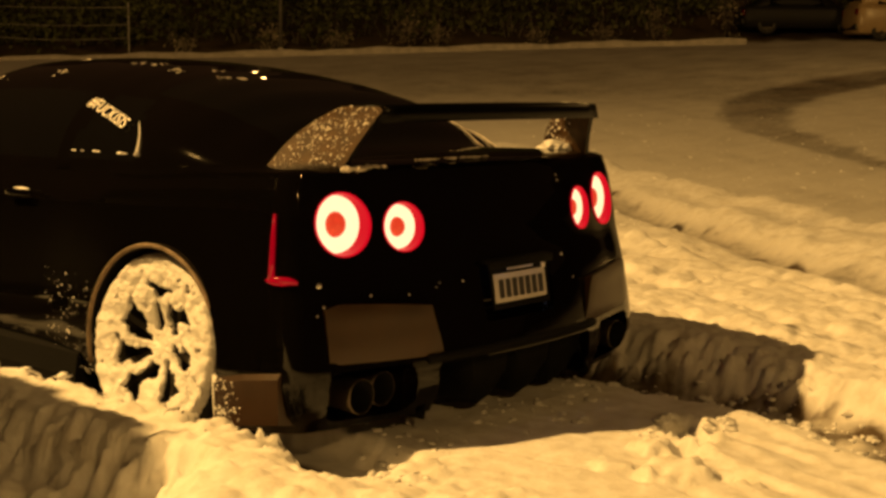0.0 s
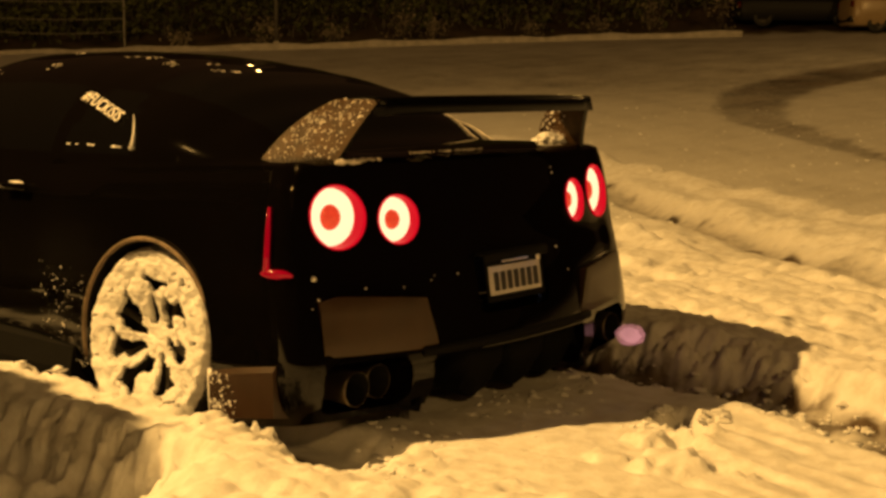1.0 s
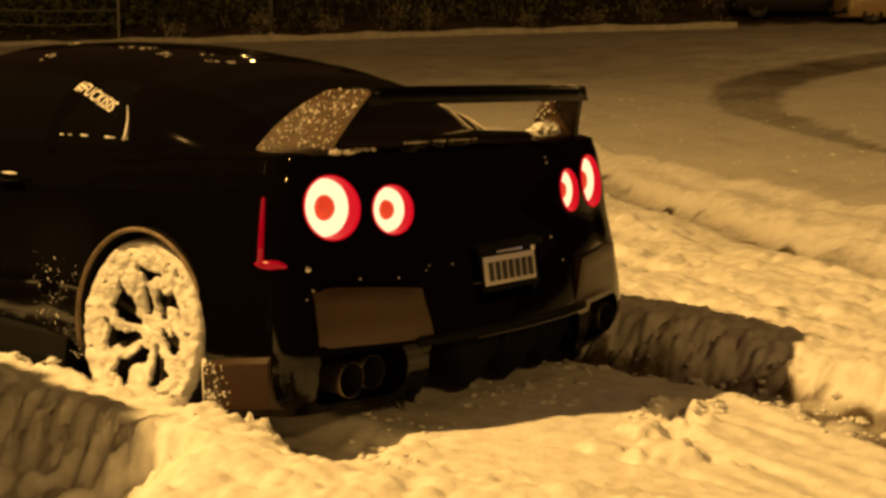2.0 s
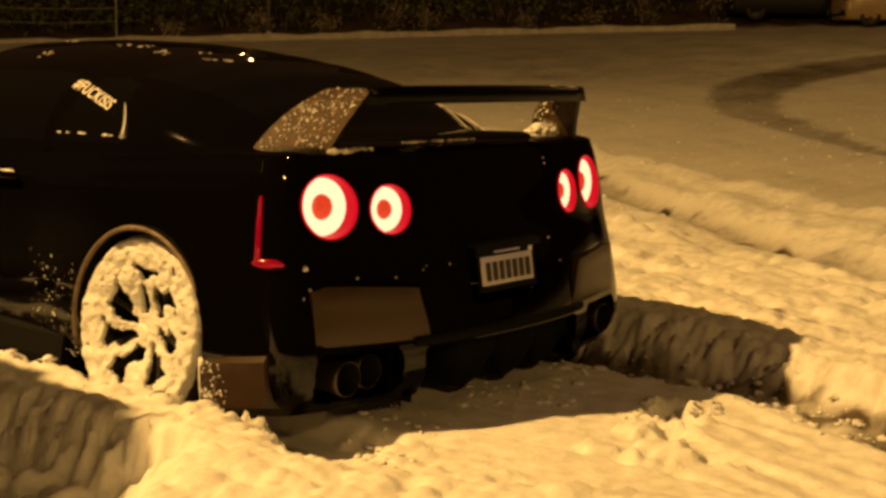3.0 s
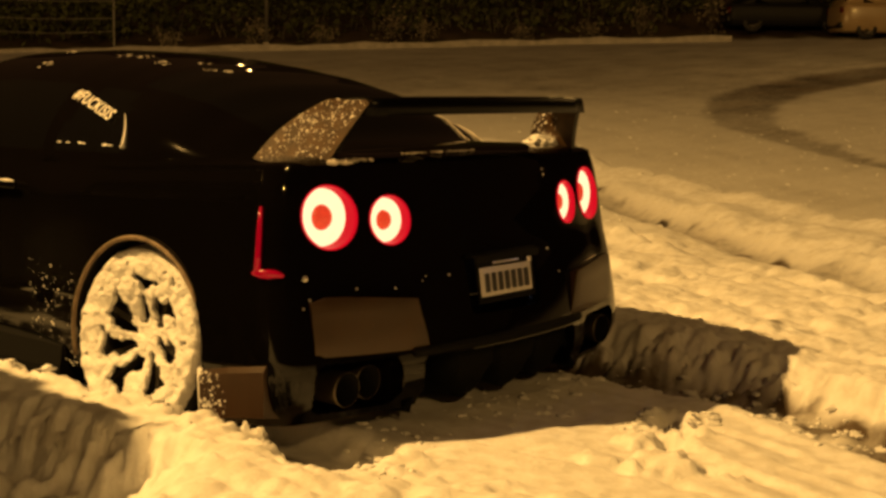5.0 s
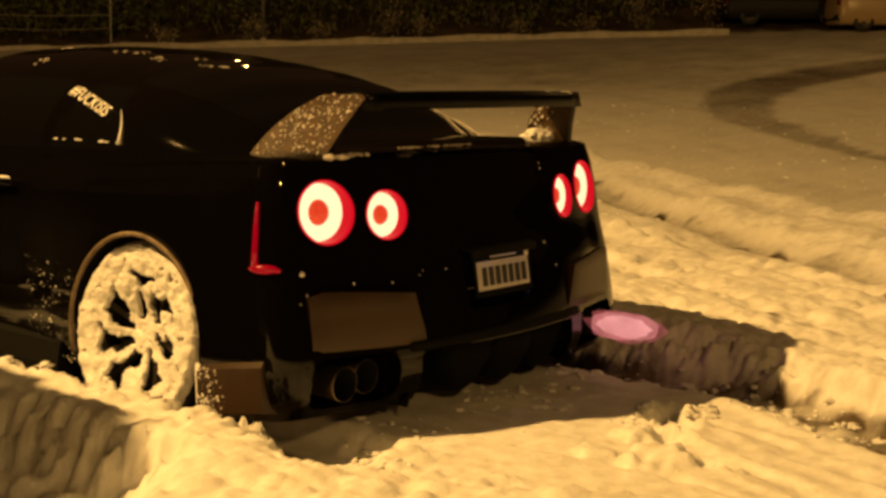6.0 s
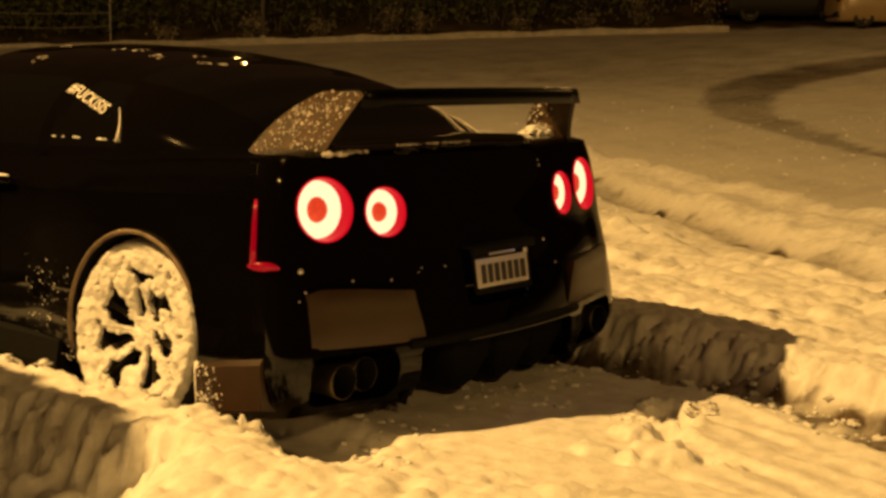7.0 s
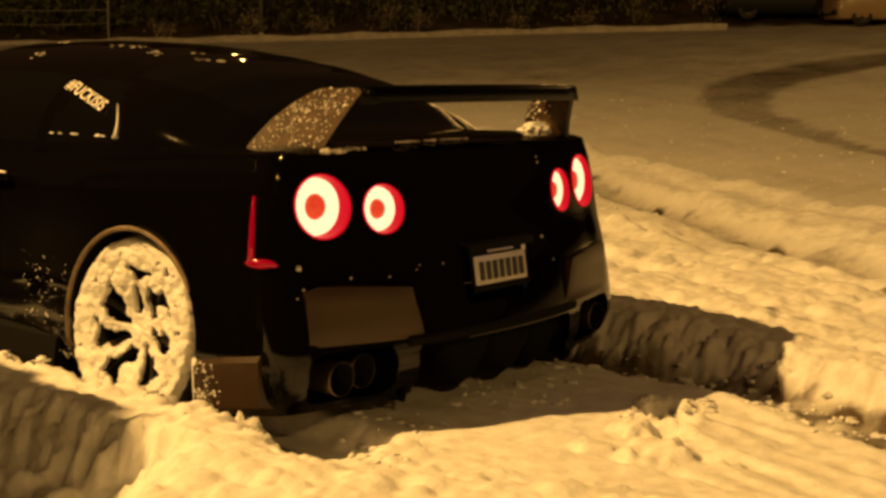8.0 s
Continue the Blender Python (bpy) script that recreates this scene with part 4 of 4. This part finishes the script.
    # spatter on the flank behind the wheel and ahead of it
    def behind(rng):
        return Vector((-0.986 + rng.uniform(0, .004), .40 + .13 * rng.random() ** 0.6, .21 + .12 * rng.random() ** 1.2)), Vector((-1, 0, 0))
    flecks("flank_spatter", car, behind, 170, 0.0042, 11, "spatter of snow", 0.3)
    def ahead(rng):
        y, z = rng.uniform(1.26, 1.62), 0.22 + 0.36 * rng.random() ** 2
        return Vector((-0.945 + 0.11 * (y - 1.2), y, z)), Vector((-1, 0, 0))
    flecks("flank_spatter", car, ahead, 200, 0.0030, 12, "spatter of snow", 0.3)
    # lettering across the quarter window
    a, n = cabin_normal(1.62, 0.178)
    b, nb = cabin_normal(1.33, 0.122)
    mid = (a + b) / 2
    along = (b - a).normalized()
    nn = cabin_normal(1.475, 0.15)[1]
    up = nn.cross(along).normalized()
    if up.z < 0:
        up = -up
    nn = along.cross(up)
    m = Matrix.Translation(cabin_normal(1.475, 0.15)[0] + nn * 0.012) @ Matrix((along, up, nn)).transposed().to_4x4()
    text_mesh("window_sticker", "#FUCKISIS", 0.071, M_VINYL, car, m, "white vinyl lettering on the glass")


dress_car(CAR)


# ------------------------------------------------------------------ loose snow
def build_crumbs():
    """Crumbs and clods that broke off the banks, and scraps strewn over the lot."""
    r = random.Random(21)
    spots = []
    for k in range(130):
        spots.append((r.gauss(-1.12, .06), r.uniform(-.5, 1.9), .004 + .016 * r.random() ** 2))
    for k in range(130):
        y = r.uniform(-1.1, .5)
        spots.append((0.62 - 0.42 * max(0, -.42 - y) + r.gauss(0, .06), y, .004 + .02 * r.random() ** 2))
    for k in range(90):
        y = r.uniform(-1.3, .2)
        spots.append((0.93 - 0.42 * max(0, -.42 - y) + r.gauss(0, .04), y, .004 + .02 * r.random() ** 2))
    for k in range(120):
        spots.append((r.uniform(-.7, .6), r.gauss(0.02, .14), .004 + .014 * r.random() ** 2))
    for k in range(60):
        spots.append((0.10 + r.gauss(0, .10), -.56 + r.gauss(0, .07), .005 + .022 * r.random() ** 2))
    for k in range(520):
        x, y = spread(2.0 + 12 * r.random(), r.uniform(-.5, 6.0))
        spots.append((x, y, .006 + .02 * r.random() ** 3))
    bits = []
    for x, y, size in spots:
        m = Matrix.Translation((x, y, ground_z(x, y) + size * .1)) @ pose(0, 0, 0, 0, 0, r.uniform(0, 360))
        bits.append((m, (size * r.uniform(.9, 1.9), size, size * r.uniform(.45, .8)), r.random() * 50))
    ob = scatter_mesh("snow_crumbs", bits, M_SNOW, None, "crumbs and clods of snow strewn over the lot")
    tagged(ob, category="snow")


build_crumbs()


# ------------------------------------------------------------------ other vehicles
def build_parked_car(label, paint, m, length=4.5, width=1.8, height=1.5, deck=0.95, boxy=0.0):
    """A plain parked car, its nose towards +y."""
    car = thing("parked_car", label, "car", m)
    half, L = width / 2, length
    plan = [(0, 0), (.5, .01), (.82, .06), (.94, .16), (.99, .4), (1.0, .9), (1.0, L * .5), (1.0, L - 1.0), (.98, L - .5), (.9, L - .2), (.7, L - .06), (.4, L - .01), (0, L)]
    pts = spline([(x * half, y, 0) for x, y in plan], 4)
    ring0 = pts + [Vector((-p.x, p.y, 0)) for p in pts[-2:0:-1]]
    rings = []
    for z, k, e in ((.22, .9, .08), (.27, .95, .04), (.45, 1, 0), (.6, 1.0, 0), (deck - .12, .98, .02), (deck - .04, .95, .04), (deck, .9, .08), (deck + .01, .5, .6)):
        rings.append([Vector((p.x * k, e + (p.y / L) * (L - 2 * e), z)) for p in ring0])
    body = part("body", loft(rings), paint, car)
    tools = []
    for s in (-1, 1):
        for y in (0.85, L - 0.9):
            c = lathe([(.37, s * (half - .28)), (.37, s * (half + .2))], "x", 36, caps=(True, True))
            bmesh.ops.translate(c, vec=(0, y, .35), verts=c.verts)
            tools.append(c)
    cut(body, tools)
    y0, y1 = 0.35 - 0.2 * boxy, L - 1.25 + .1 * boxy
    def hoop(y, inset, z):
        w = half * .9 - inset
        return [(-w, y, deck - .02), (-w * .97, y, deck + (z - deck) * .35), (-w * .84, y, z - .05), (-w * .7, y, z), (w * .7, y, z), (w * .84, y, z - .05), (w * .97, y, deck + (z - deck) * .35), (w, y, deck - .02)]
    stations = [(y0, .06, deck + .02), (y0 + .5 - .3 * boxy, .02, height - .06), (y0 + 1.1, 0, height), (y1 - 1.0, 0, height), (y1 - .55, .01, height - .05), (y1 + .1, .05, deck + .02)]
    part("cabin", loft([hoop(*s) for s in stations]), paint, car)
    for s in (-1, 1):
        for ya, yb in ((y0 + .55, (y0 + y1) / 2 - .35), ((y0 + y1) / 2 - .25, y1 - .6)):
            w = half * .9
            q = [(s * (w * .985 + .004), ya, deck + .03), (s * (w * .985 + .004), yb + .2, deck + .03), (s * (w * .87 + .01), yb, height - .1), (s * (w * .87 + .01), ya + .1, height - .1)]
            bm = loft([q, [(x - s * .012, y, z) for x, y, z in q]])
            bmesh.ops.recalc_face_normals(bm, faces=bm.faces)
            part("side_window", bm, M_GLASS, car, smooth=False)
    for y, slope_y in ((y0 + .22 - .12 * boxy, -1), (y1 - .22, 1)):
        part("windscreen" if slope_y > 0 else "rear_window", box(half * 1.5, .02, (height - deck) * .8, .006), M_GLASS, car, smooth=False,
             m=pose(0, y + .02 * slope_y, (height + deck) / 2 - .02, slope_y * (52 - 30 * boxy if slope_y > 0 else 42 - 34 * boxy), 0, 0))
    for s in (-1, 1):
        for y in (0.85, L - 0.9):
            wheel = new("wheel")
            wheel.parent = car
            wheel.matrix_basis = pose(s * (half - .12), y, .33, 0, 0, 180 if s < 0 else 0)
            part("tyre", lathe([(.22, -.1), (.3, -.1), (.33, -.08), (.33, .08), (.3, .1), (.22, .105)], "x", 40), M_TYRE, wheel)
            part("rim", lathe([(.225, .09), (.21, .10), (.19, .07), (.1, .06), (.06, .08), (.001, .085)], "x", 40), M_RIM, wheel, "dull alloy rim")
        part("headlight", box(.34, .06, .14, .03, 3), M_GLASS, car, m=pose(s * half * .68, L - .1, deck - .22, 0, 0, -s * 20))
        part("tail_light", box(.2, .05, .2, .03, 3), material("unlit_red_lens", (.12, .005, .005), .2, vary=.2) if s < 0 else bpy.data.materials["unlit_red_lens"],
             car, m=pose(s * half * .78, .07, deck - .2, 0, 0, s * 16))
    part("bumper", box(width * .86, .14, .2, .05, 3), M_TRIM, car, m=pose(0, .08, .42))
    part("bumper", box(width * .86, .14, .2, .05, 3), M_TRIM, car, m=pose(0, L - .08, .42))
    return car


def stand(s, t, turn):
    x, y = spread(s, t)
    return pose(x, y, ground_z(x, y), 0, 0, turn)


# side-on to the view: the nose points along -SIDE or SIDE
ALONG = math.degrees(math.atan2(SIDE.y, SIDE.x)) - 90
build_parked_car("cream sport utility vehicle parked at the edge of the wood", M_CREAM, stand(36.2, 12.4, ALONG), 4.7, 1.9, 1.8, 1.1, 1.0)
build_parked_car("dark saloon car parked in front of the trees", M_GREY, stand(38.0, 9.2, ALONG), 4.4, 1.75, 1.45, .92)
# the neighbour whose shade lies on the snow bank
build_parked_car("dark grey sport utility vehicle parked in the snow alongside", M_GREY, pose(-2.75, 0.84, 0.03), 4.6, 1.8, 1.80, 1.05, 1.0)


# ------------------------------------------------------------------ lamps, kerb, rail and wood
def build_street_lamp(label, x, y, high, reach, turn, watts):
    z0 = ground_z(x, y) - 0.05
    lamp = thing("street_lamp", label, "street lamp", pose(x, y, z0, 0, 0, turn), group="street lamps of the lot")
    part("base", lathe([(.11, 0), (.11, .16), (.09, .2), (.06, .21)], "z", 24), M_KERB, lamp)
    part("pole", tube([(0, 0, .2), (0, 0, high * .5), (0, 0, high)], [.062, .055, .045], 16), M_POLE, lamp)
    part("arm", tube([(0, 0, high - .1), (0, reach * .4, high + .12), (0, reach, high + .15)], .03, 10), M_POLE, lamp)
    part("head", loft([[(-.12, reach - .25, high + .12), (.12, reach - .25, high + .12), (.1, reach - .25, high + .24), (-.1, reach - .25, high + .24)],
                       [(-.19, reach + .1, high + .13), (.19, reach + .1, high + .13), (.14, reach + .1, high + .28), (-.14, reach + .1, high + .28)],
                       [(-.15, reach + .45, high + .14), (.15, reach + .45, high + .14), (.1, reach + .45, high + .22), (-.1, reach + .45, high + .22)]]), M_POLE, lamp, smooth=False)
    part("lens", box(.24, .4, .04, .015), material("sodium_lens", (.8, .6, .3), .3, emit=SODIUM, strength=20) if "sodium_lens" not in bpy.data.materials else bpy.data.materials["sodium_lens"],
         lamp, "glowing amber lens", m=pose(0, reach + .1, high + .10))
    at = lamp.matrix_basis @ Vector((0, reach + .1, high - .12))
    lamp_light(at.x, at.y, at.z, watts)


build_street_lamp("tall street lamp with an amber light beside the lot", -7.35, 5.15, 8.9, 1.4, -95, NEAR_WATTS)
x_, y_ = spread(37.0, -6.05)
build_street_lamp("tall street lamp with an amber light behind the lot", -8.6, -14.6, 8.9, 1.2, -30, BACK_WATTS)
# extra lamp out of view, added to brighten the far lot
x_r, y_r = spread(17.0, 17.5)
build_street_lamp("added unseen street lamp that brightens the far lot with amber light", x_r, y_r, 9.0, 1.2, 60, FILL_WATTS)
build_street_lamp("tall thin street lamp at the edge of the wood", x_, y_, 9.0, 1.2, 140, FAR_WATTS)


def build_kerb():
    bm = bmesh.new()
    rings = []
    for k in range(60):
        t = -32 + 41.07 * k / 59
        x, y = spread(36.0 + 0.15 * math.sin(t * .4), t)
        z = float(slope(np.array([x]), np.array([y]))[0]) + 0.07
        a, b = Vector((x, y, z)) - FWD * .17, Vector((x, y, z)) + FWD * .17
        hgt = 0.14 + 0.03 * math.sin(t * 1.7) + 0.02 * math.sin(t * 4.1)
        rings.append([a - Vector((0, 0, .2)), a + Vector((0, 0, hgt * .8)), a + FWD * .04 + Vector((0, 0, hgt)), b - FWD * .04 + Vector((0, 0, hgt)), b + Vector((0, 0, hgt * .8)), b - Vector((0, 0, .2))])
    bm = loft(rings)
    bmesh.ops.recalc_face_normals(bm, faces=bm.faces)
    tagged(part("kerb", bm, M_KERB, smooth=False), "low snow-dusted concrete kerb along the lot's edge", "kerb", kind="structure")


build_kerb()


def build_rail():
    x, y = spread(37.6, -11.2)
    rail = thing("guard_rail", "pale three-wire guard rail between posts at the wood", "guard rail", pose(x, y, ground_z(x, y), 0, 0, ALONG + 90))
    for px in (0, -4.8):
        part("post", box(.06, .06, 1.75, .015), M_POLE, rail, smooth=False, m=pose(px, 0, .8))
    for z, sag in ((.50, .05), (.93, .03), (1.5, .02)):
        for a, b in ((0, -4.8),):
            part("rail_wire", tube([(a + (b - a) * f / 6, -.06, z - 2 * sag * math.sin(math.pi * f / 6)) for f in range(7)], .013, 8), M_WIRE, rail)


build_rail()


def build_wood():
    """Undergrowth and trees behind the kerb: trunks, bare twigs and dark leaves."""
    rng = np.random.RandomState(4)
    v, f = [], []
    for k in range(2600):
        t, s = rng.uniform(-30, 32), 37.8 + 5.5 * rng.rand() ** 1.3
        if 7.5 < t < 17 and s < 40.6:
            s = 40.8 + rng.rand() * 2
        x, y = spread(s, t)
        z0 = float(slope(np.array([x]), np.array([y]))[0])
        high = rng.uniform(.3, 3.6)
        c = np.array([x, y, z0 + high])
        for j in range(rng.randint(14, 34)):
            p = c + rng.normal(0, (.38, .38, .26))
            a = rng.normal(0, 1, 3)
            a /= np.linalg.norm(a)
            b = np.cross(a, rng.normal(0, 1, 3))
            b /= np.linalg.norm(b)
            l, w = rng.uniform(.12, .34), rng.uniform(.06, .16)
            i = len(v)
            v += [p - a * l * .5, p + b * w * .5, p + a * l * .5, p - b * w * .5]
            f.append((i, i + 1, i + 2, i + 3))
    me = bpy.data.meshes.new("undergrowth")
    me.from_pydata([tuple(p) for p in v], [], f)
    me.materials.append(M_LEAF)
    tagged(new("undergrowth", me), "dark leafy undergrowth behind the kerb", "undergrowth", kind="stuff")
    bm = bmesh.new()
    r = random.Random(6)
    for k in range(420):
        t, s = r.uniform(-28, 30), 38.2 + 3.0 * r.random()
        if 7.5 < t < 17 and s < 40.4:
            continue
        x, y = spread(s, t)
        z = float(slope(np.array([x]), np.array([y]))[0])
        p = Vector((x, y, z - .05))
        pts = [p]
        d = Vector((r.uniform(-.5, .5), r.uniform(-.5, .5), 1)).normalized()
        for j in range(4):
            p = p + d * r.uniform(.15, .4)
            d = (d + Vector((r.uniform(-.5, .5), r.uniform(-.5, .5), r.uniform(-.3, .3)))).normalized()
            pts.append(p)
        tube(pts, [.022, .018, .014, .010, .006], 4, bm)
    tagged(part("brushwood", bm, M_TWIG), "bare brushwood with traces of snow", "brushwood", kind="stuff")
    for t, high, wide in ((-9.3, .5, .3), (-6.4, .8, .5), (-4.2, .6, .4), (-1.9, 1.0, .7), (-.8, .7, .5), (2.4, .5, .4), (4.7, .6, .5), (6.4, 1.1, .5), (8.8, 1.5, .6)):
        x, y = spread(37.4, t)
        z = float(slope(np.array([x]), np.array([y]))[0])
        shrub = thing("shrub", "low straggling shrub dusted with snow behind the kerb", "shrub", pose(x, y, z, 0, 0, r.uniform(0, 360)), group="shrubs at the kerb")
        for q in range(5):
            tip = Vector((r.gauss(0, wide * .6), r.gauss(0, .2), high * r.uniform(.6, 1.1)))
            part("stem", tube([(0, 0, -.05), tip * .5 + Vector((r.gauss(0, .06), 0, 0)), tip], [.02, .013, .006], 5), M_BARK, shrub)
        lv, lf = [], []
        for q in range(170):
            c = Vector((r.gauss(0, wide * .5), r.gauss(0, .2), high * abs(r.gauss(.55, .28))))
            a = Vector((r.gauss(0, 1), r.gauss(0, 1), r.gauss(0, 1))).normalized()
            e = a.orthogonal().normalized()
            l, w, i = r.uniform(.03, .09), r.uniform(.02, .045), len(lv)
            lv += [c - a * l, c + e * w, c + a * l, c - e * w]
            lf.append((i, i + 1, i + 2, i + 3))
        me = bpy.data.meshes.new("leaves")
        me.from_pydata([tuple(p) for p in lv], [], lf)
        me.materials.append(M_DUSTED)
        new("leaves", me).parent = shrub
    for k in range(26):
        t, s = -26 + 2.1 * k + r.uniform(-.6, .6), 39.6 + 4 * r.random()
        if 7.0 < t < 17:
            s = 42 + r.random() * 2
        x, y = spread(s, t)
        z = float(slope(np.array([x]), np.array([y]))[0])
        tree = thing("tree", "dark slender tree at the edge of the wood", "tree", pose(x, y, z - .1, 0, 0, r.uniform(0, 360)), group="trees of the wood")
        rad = r.uniform(.07, .2)
        pts = [(0, 0, 0)]
        for j in range(1, 7):
            pts.append((pts[-1][0] + r.uniform(-.15, .15), pts[-1][1] + r.uniform(-.15, .15), j * 1.15))
        part("trunk", tube(pts, [rad * (1.15 - .14 * j) for j in range(7)], 9), M_BARK, tree)
        crown_v, crown_f = [], []
        for b in range(9):
            base = Vector(pts[2 + b % 5])
            d = Vector((r.uniform(-1, 1), r.uniform(-1, 1), r.uniform(.1, .8))).normalized()
            tip = base + d * r.uniform(.8, 1.8)
            part("limb", tube([base, base.lerp(tip, .5) + Vector((0, 0, .1)), tip], [rad * .4, rad * .28, rad * .1], 5), M_BARK, tree)
            for q in range(38):
                c = base.lerp(tip, r.uniform(.4, 1.1)) + Vector((r.gauss(0, .3), r.gauss(0, .3), r.gauss(0, .25)))
                a = Vector((r.gauss(0, 1), r.gauss(0, 1), r.gauss(0, 1))).normalized()
                e = a.orthogonal().normalized()
                l, w, i = r.uniform(.06, .13), r.uniform(.03, .06), len(crown_v)
                crown_v += [c - a * l, c + e * w, c + a * l, c - e * w]
                crown_f.append((i, i + 1, i + 2, i + 3))
        me = bpy.data.meshes.new("crown")
        me.from_pydata([tuple(p) for p in crown_v], [], crown_f)
        me.materials.append(M_LEAF)
        new("crown", me).parent = tree


build_wood()


# ------------------------------------------------------------------ exhaust flames
TIP = Vector((0.735, 0.145, 0.293))


def build_flame(name, label, sizes, mats):
    fl = thing(name, label, "flame", pose(TIP.x, TIP.y + 0.5, TIP.z))
    for k, ((a, b, c), mat) in enumerate(zip(sizes, mats)):
        part(("core", "mantle", "veil")[k], lump(a, b, c, 0.22, 7, 3, 2.0 * k + len(name)), mat, fl)
    return fl


PINK = build_flame("pink_flame", "short pink flame from the exhaust tip", ((.042, .12, .042), (.054, .16, .053), (.065, .19, .06)),
                   (flame_material("pink_core", (1.0, .42, .38), 1.0, .55), flame_material("pink_mantle", (1.0, .32, .30), .6, .4), flame_material("pink_veil", (.9, .20, .19), .4, .25)))
FAINT = build_flame("pink_flame", "small pale pink puff of flame at the exhaust tip", ((.03, .045, .03), (.042, .062, .042)),
                    (flame_material("faint_core", (1.0, .42, .40), .6, .4), flame_material("faint_mantle", (1.0, .36, .36), .5, .28)))
GOLD = build_flame("yellow_flame", "bright yellow-white burst at the exhaust tip", ((.045, .06, .043), (.055, .085, .05)),
                   (flame_material("yellow_core", (1.0, .74, .32), 1.3, .85), flame_material("yellow_mantle", (1.0, .6, .22), .9, .35)))
VIOLET = build_flame("violet_flame", "faint violet wisp of burning gas", ((.035, .08, .035), (.045, .11, .045)),
                     (flame_material("violet_core", (.22, .12, .19), .7, .22), flame_material("violet_mantle", (.22, .12, .17), .6, .14)))


def motions():
    home = pose(TIP.x, TIP.y + 0.5, TIP.z)

    def out(y, z):
        return pose(0.72, y, z)

    walk(PINK, [(0.0, home), (5.9, home), (5.967, out(.03, .285)),
                (6.0, out(-.01, .294)), (6.067, out(-.05, .29)), (6.1, home), (8.0, home)])
    walk(FAINT, [(0.0, home), (0.9, home), (0.967, out(.06, .276)), (1.0, out(.014, .274)), (1.067, out(-.02, .28)), (1.1, home), (8.0, home)])
    walk(GOLD, [(0.0, home), (5.833, home), (5.867, out(.07, .27)), (5.9, out(.055, .27)), (5.933, out(.05, .27)), (5.967, home), (8.0, home)])
    walk(VIOLET, [(0.0, home), (1.0, home), (1.067, out(-.12, .32)), (1.1, out(-.2, .34)), (1.133, out(-.26, .36)), (1.167, home), (6.0, home), (6.067, out(-.22, .32)),
                  (6.1, out(-.34, .334)), (6.133, out(-.40, .34)), (6.167, home), (8.0, home)])


motions()
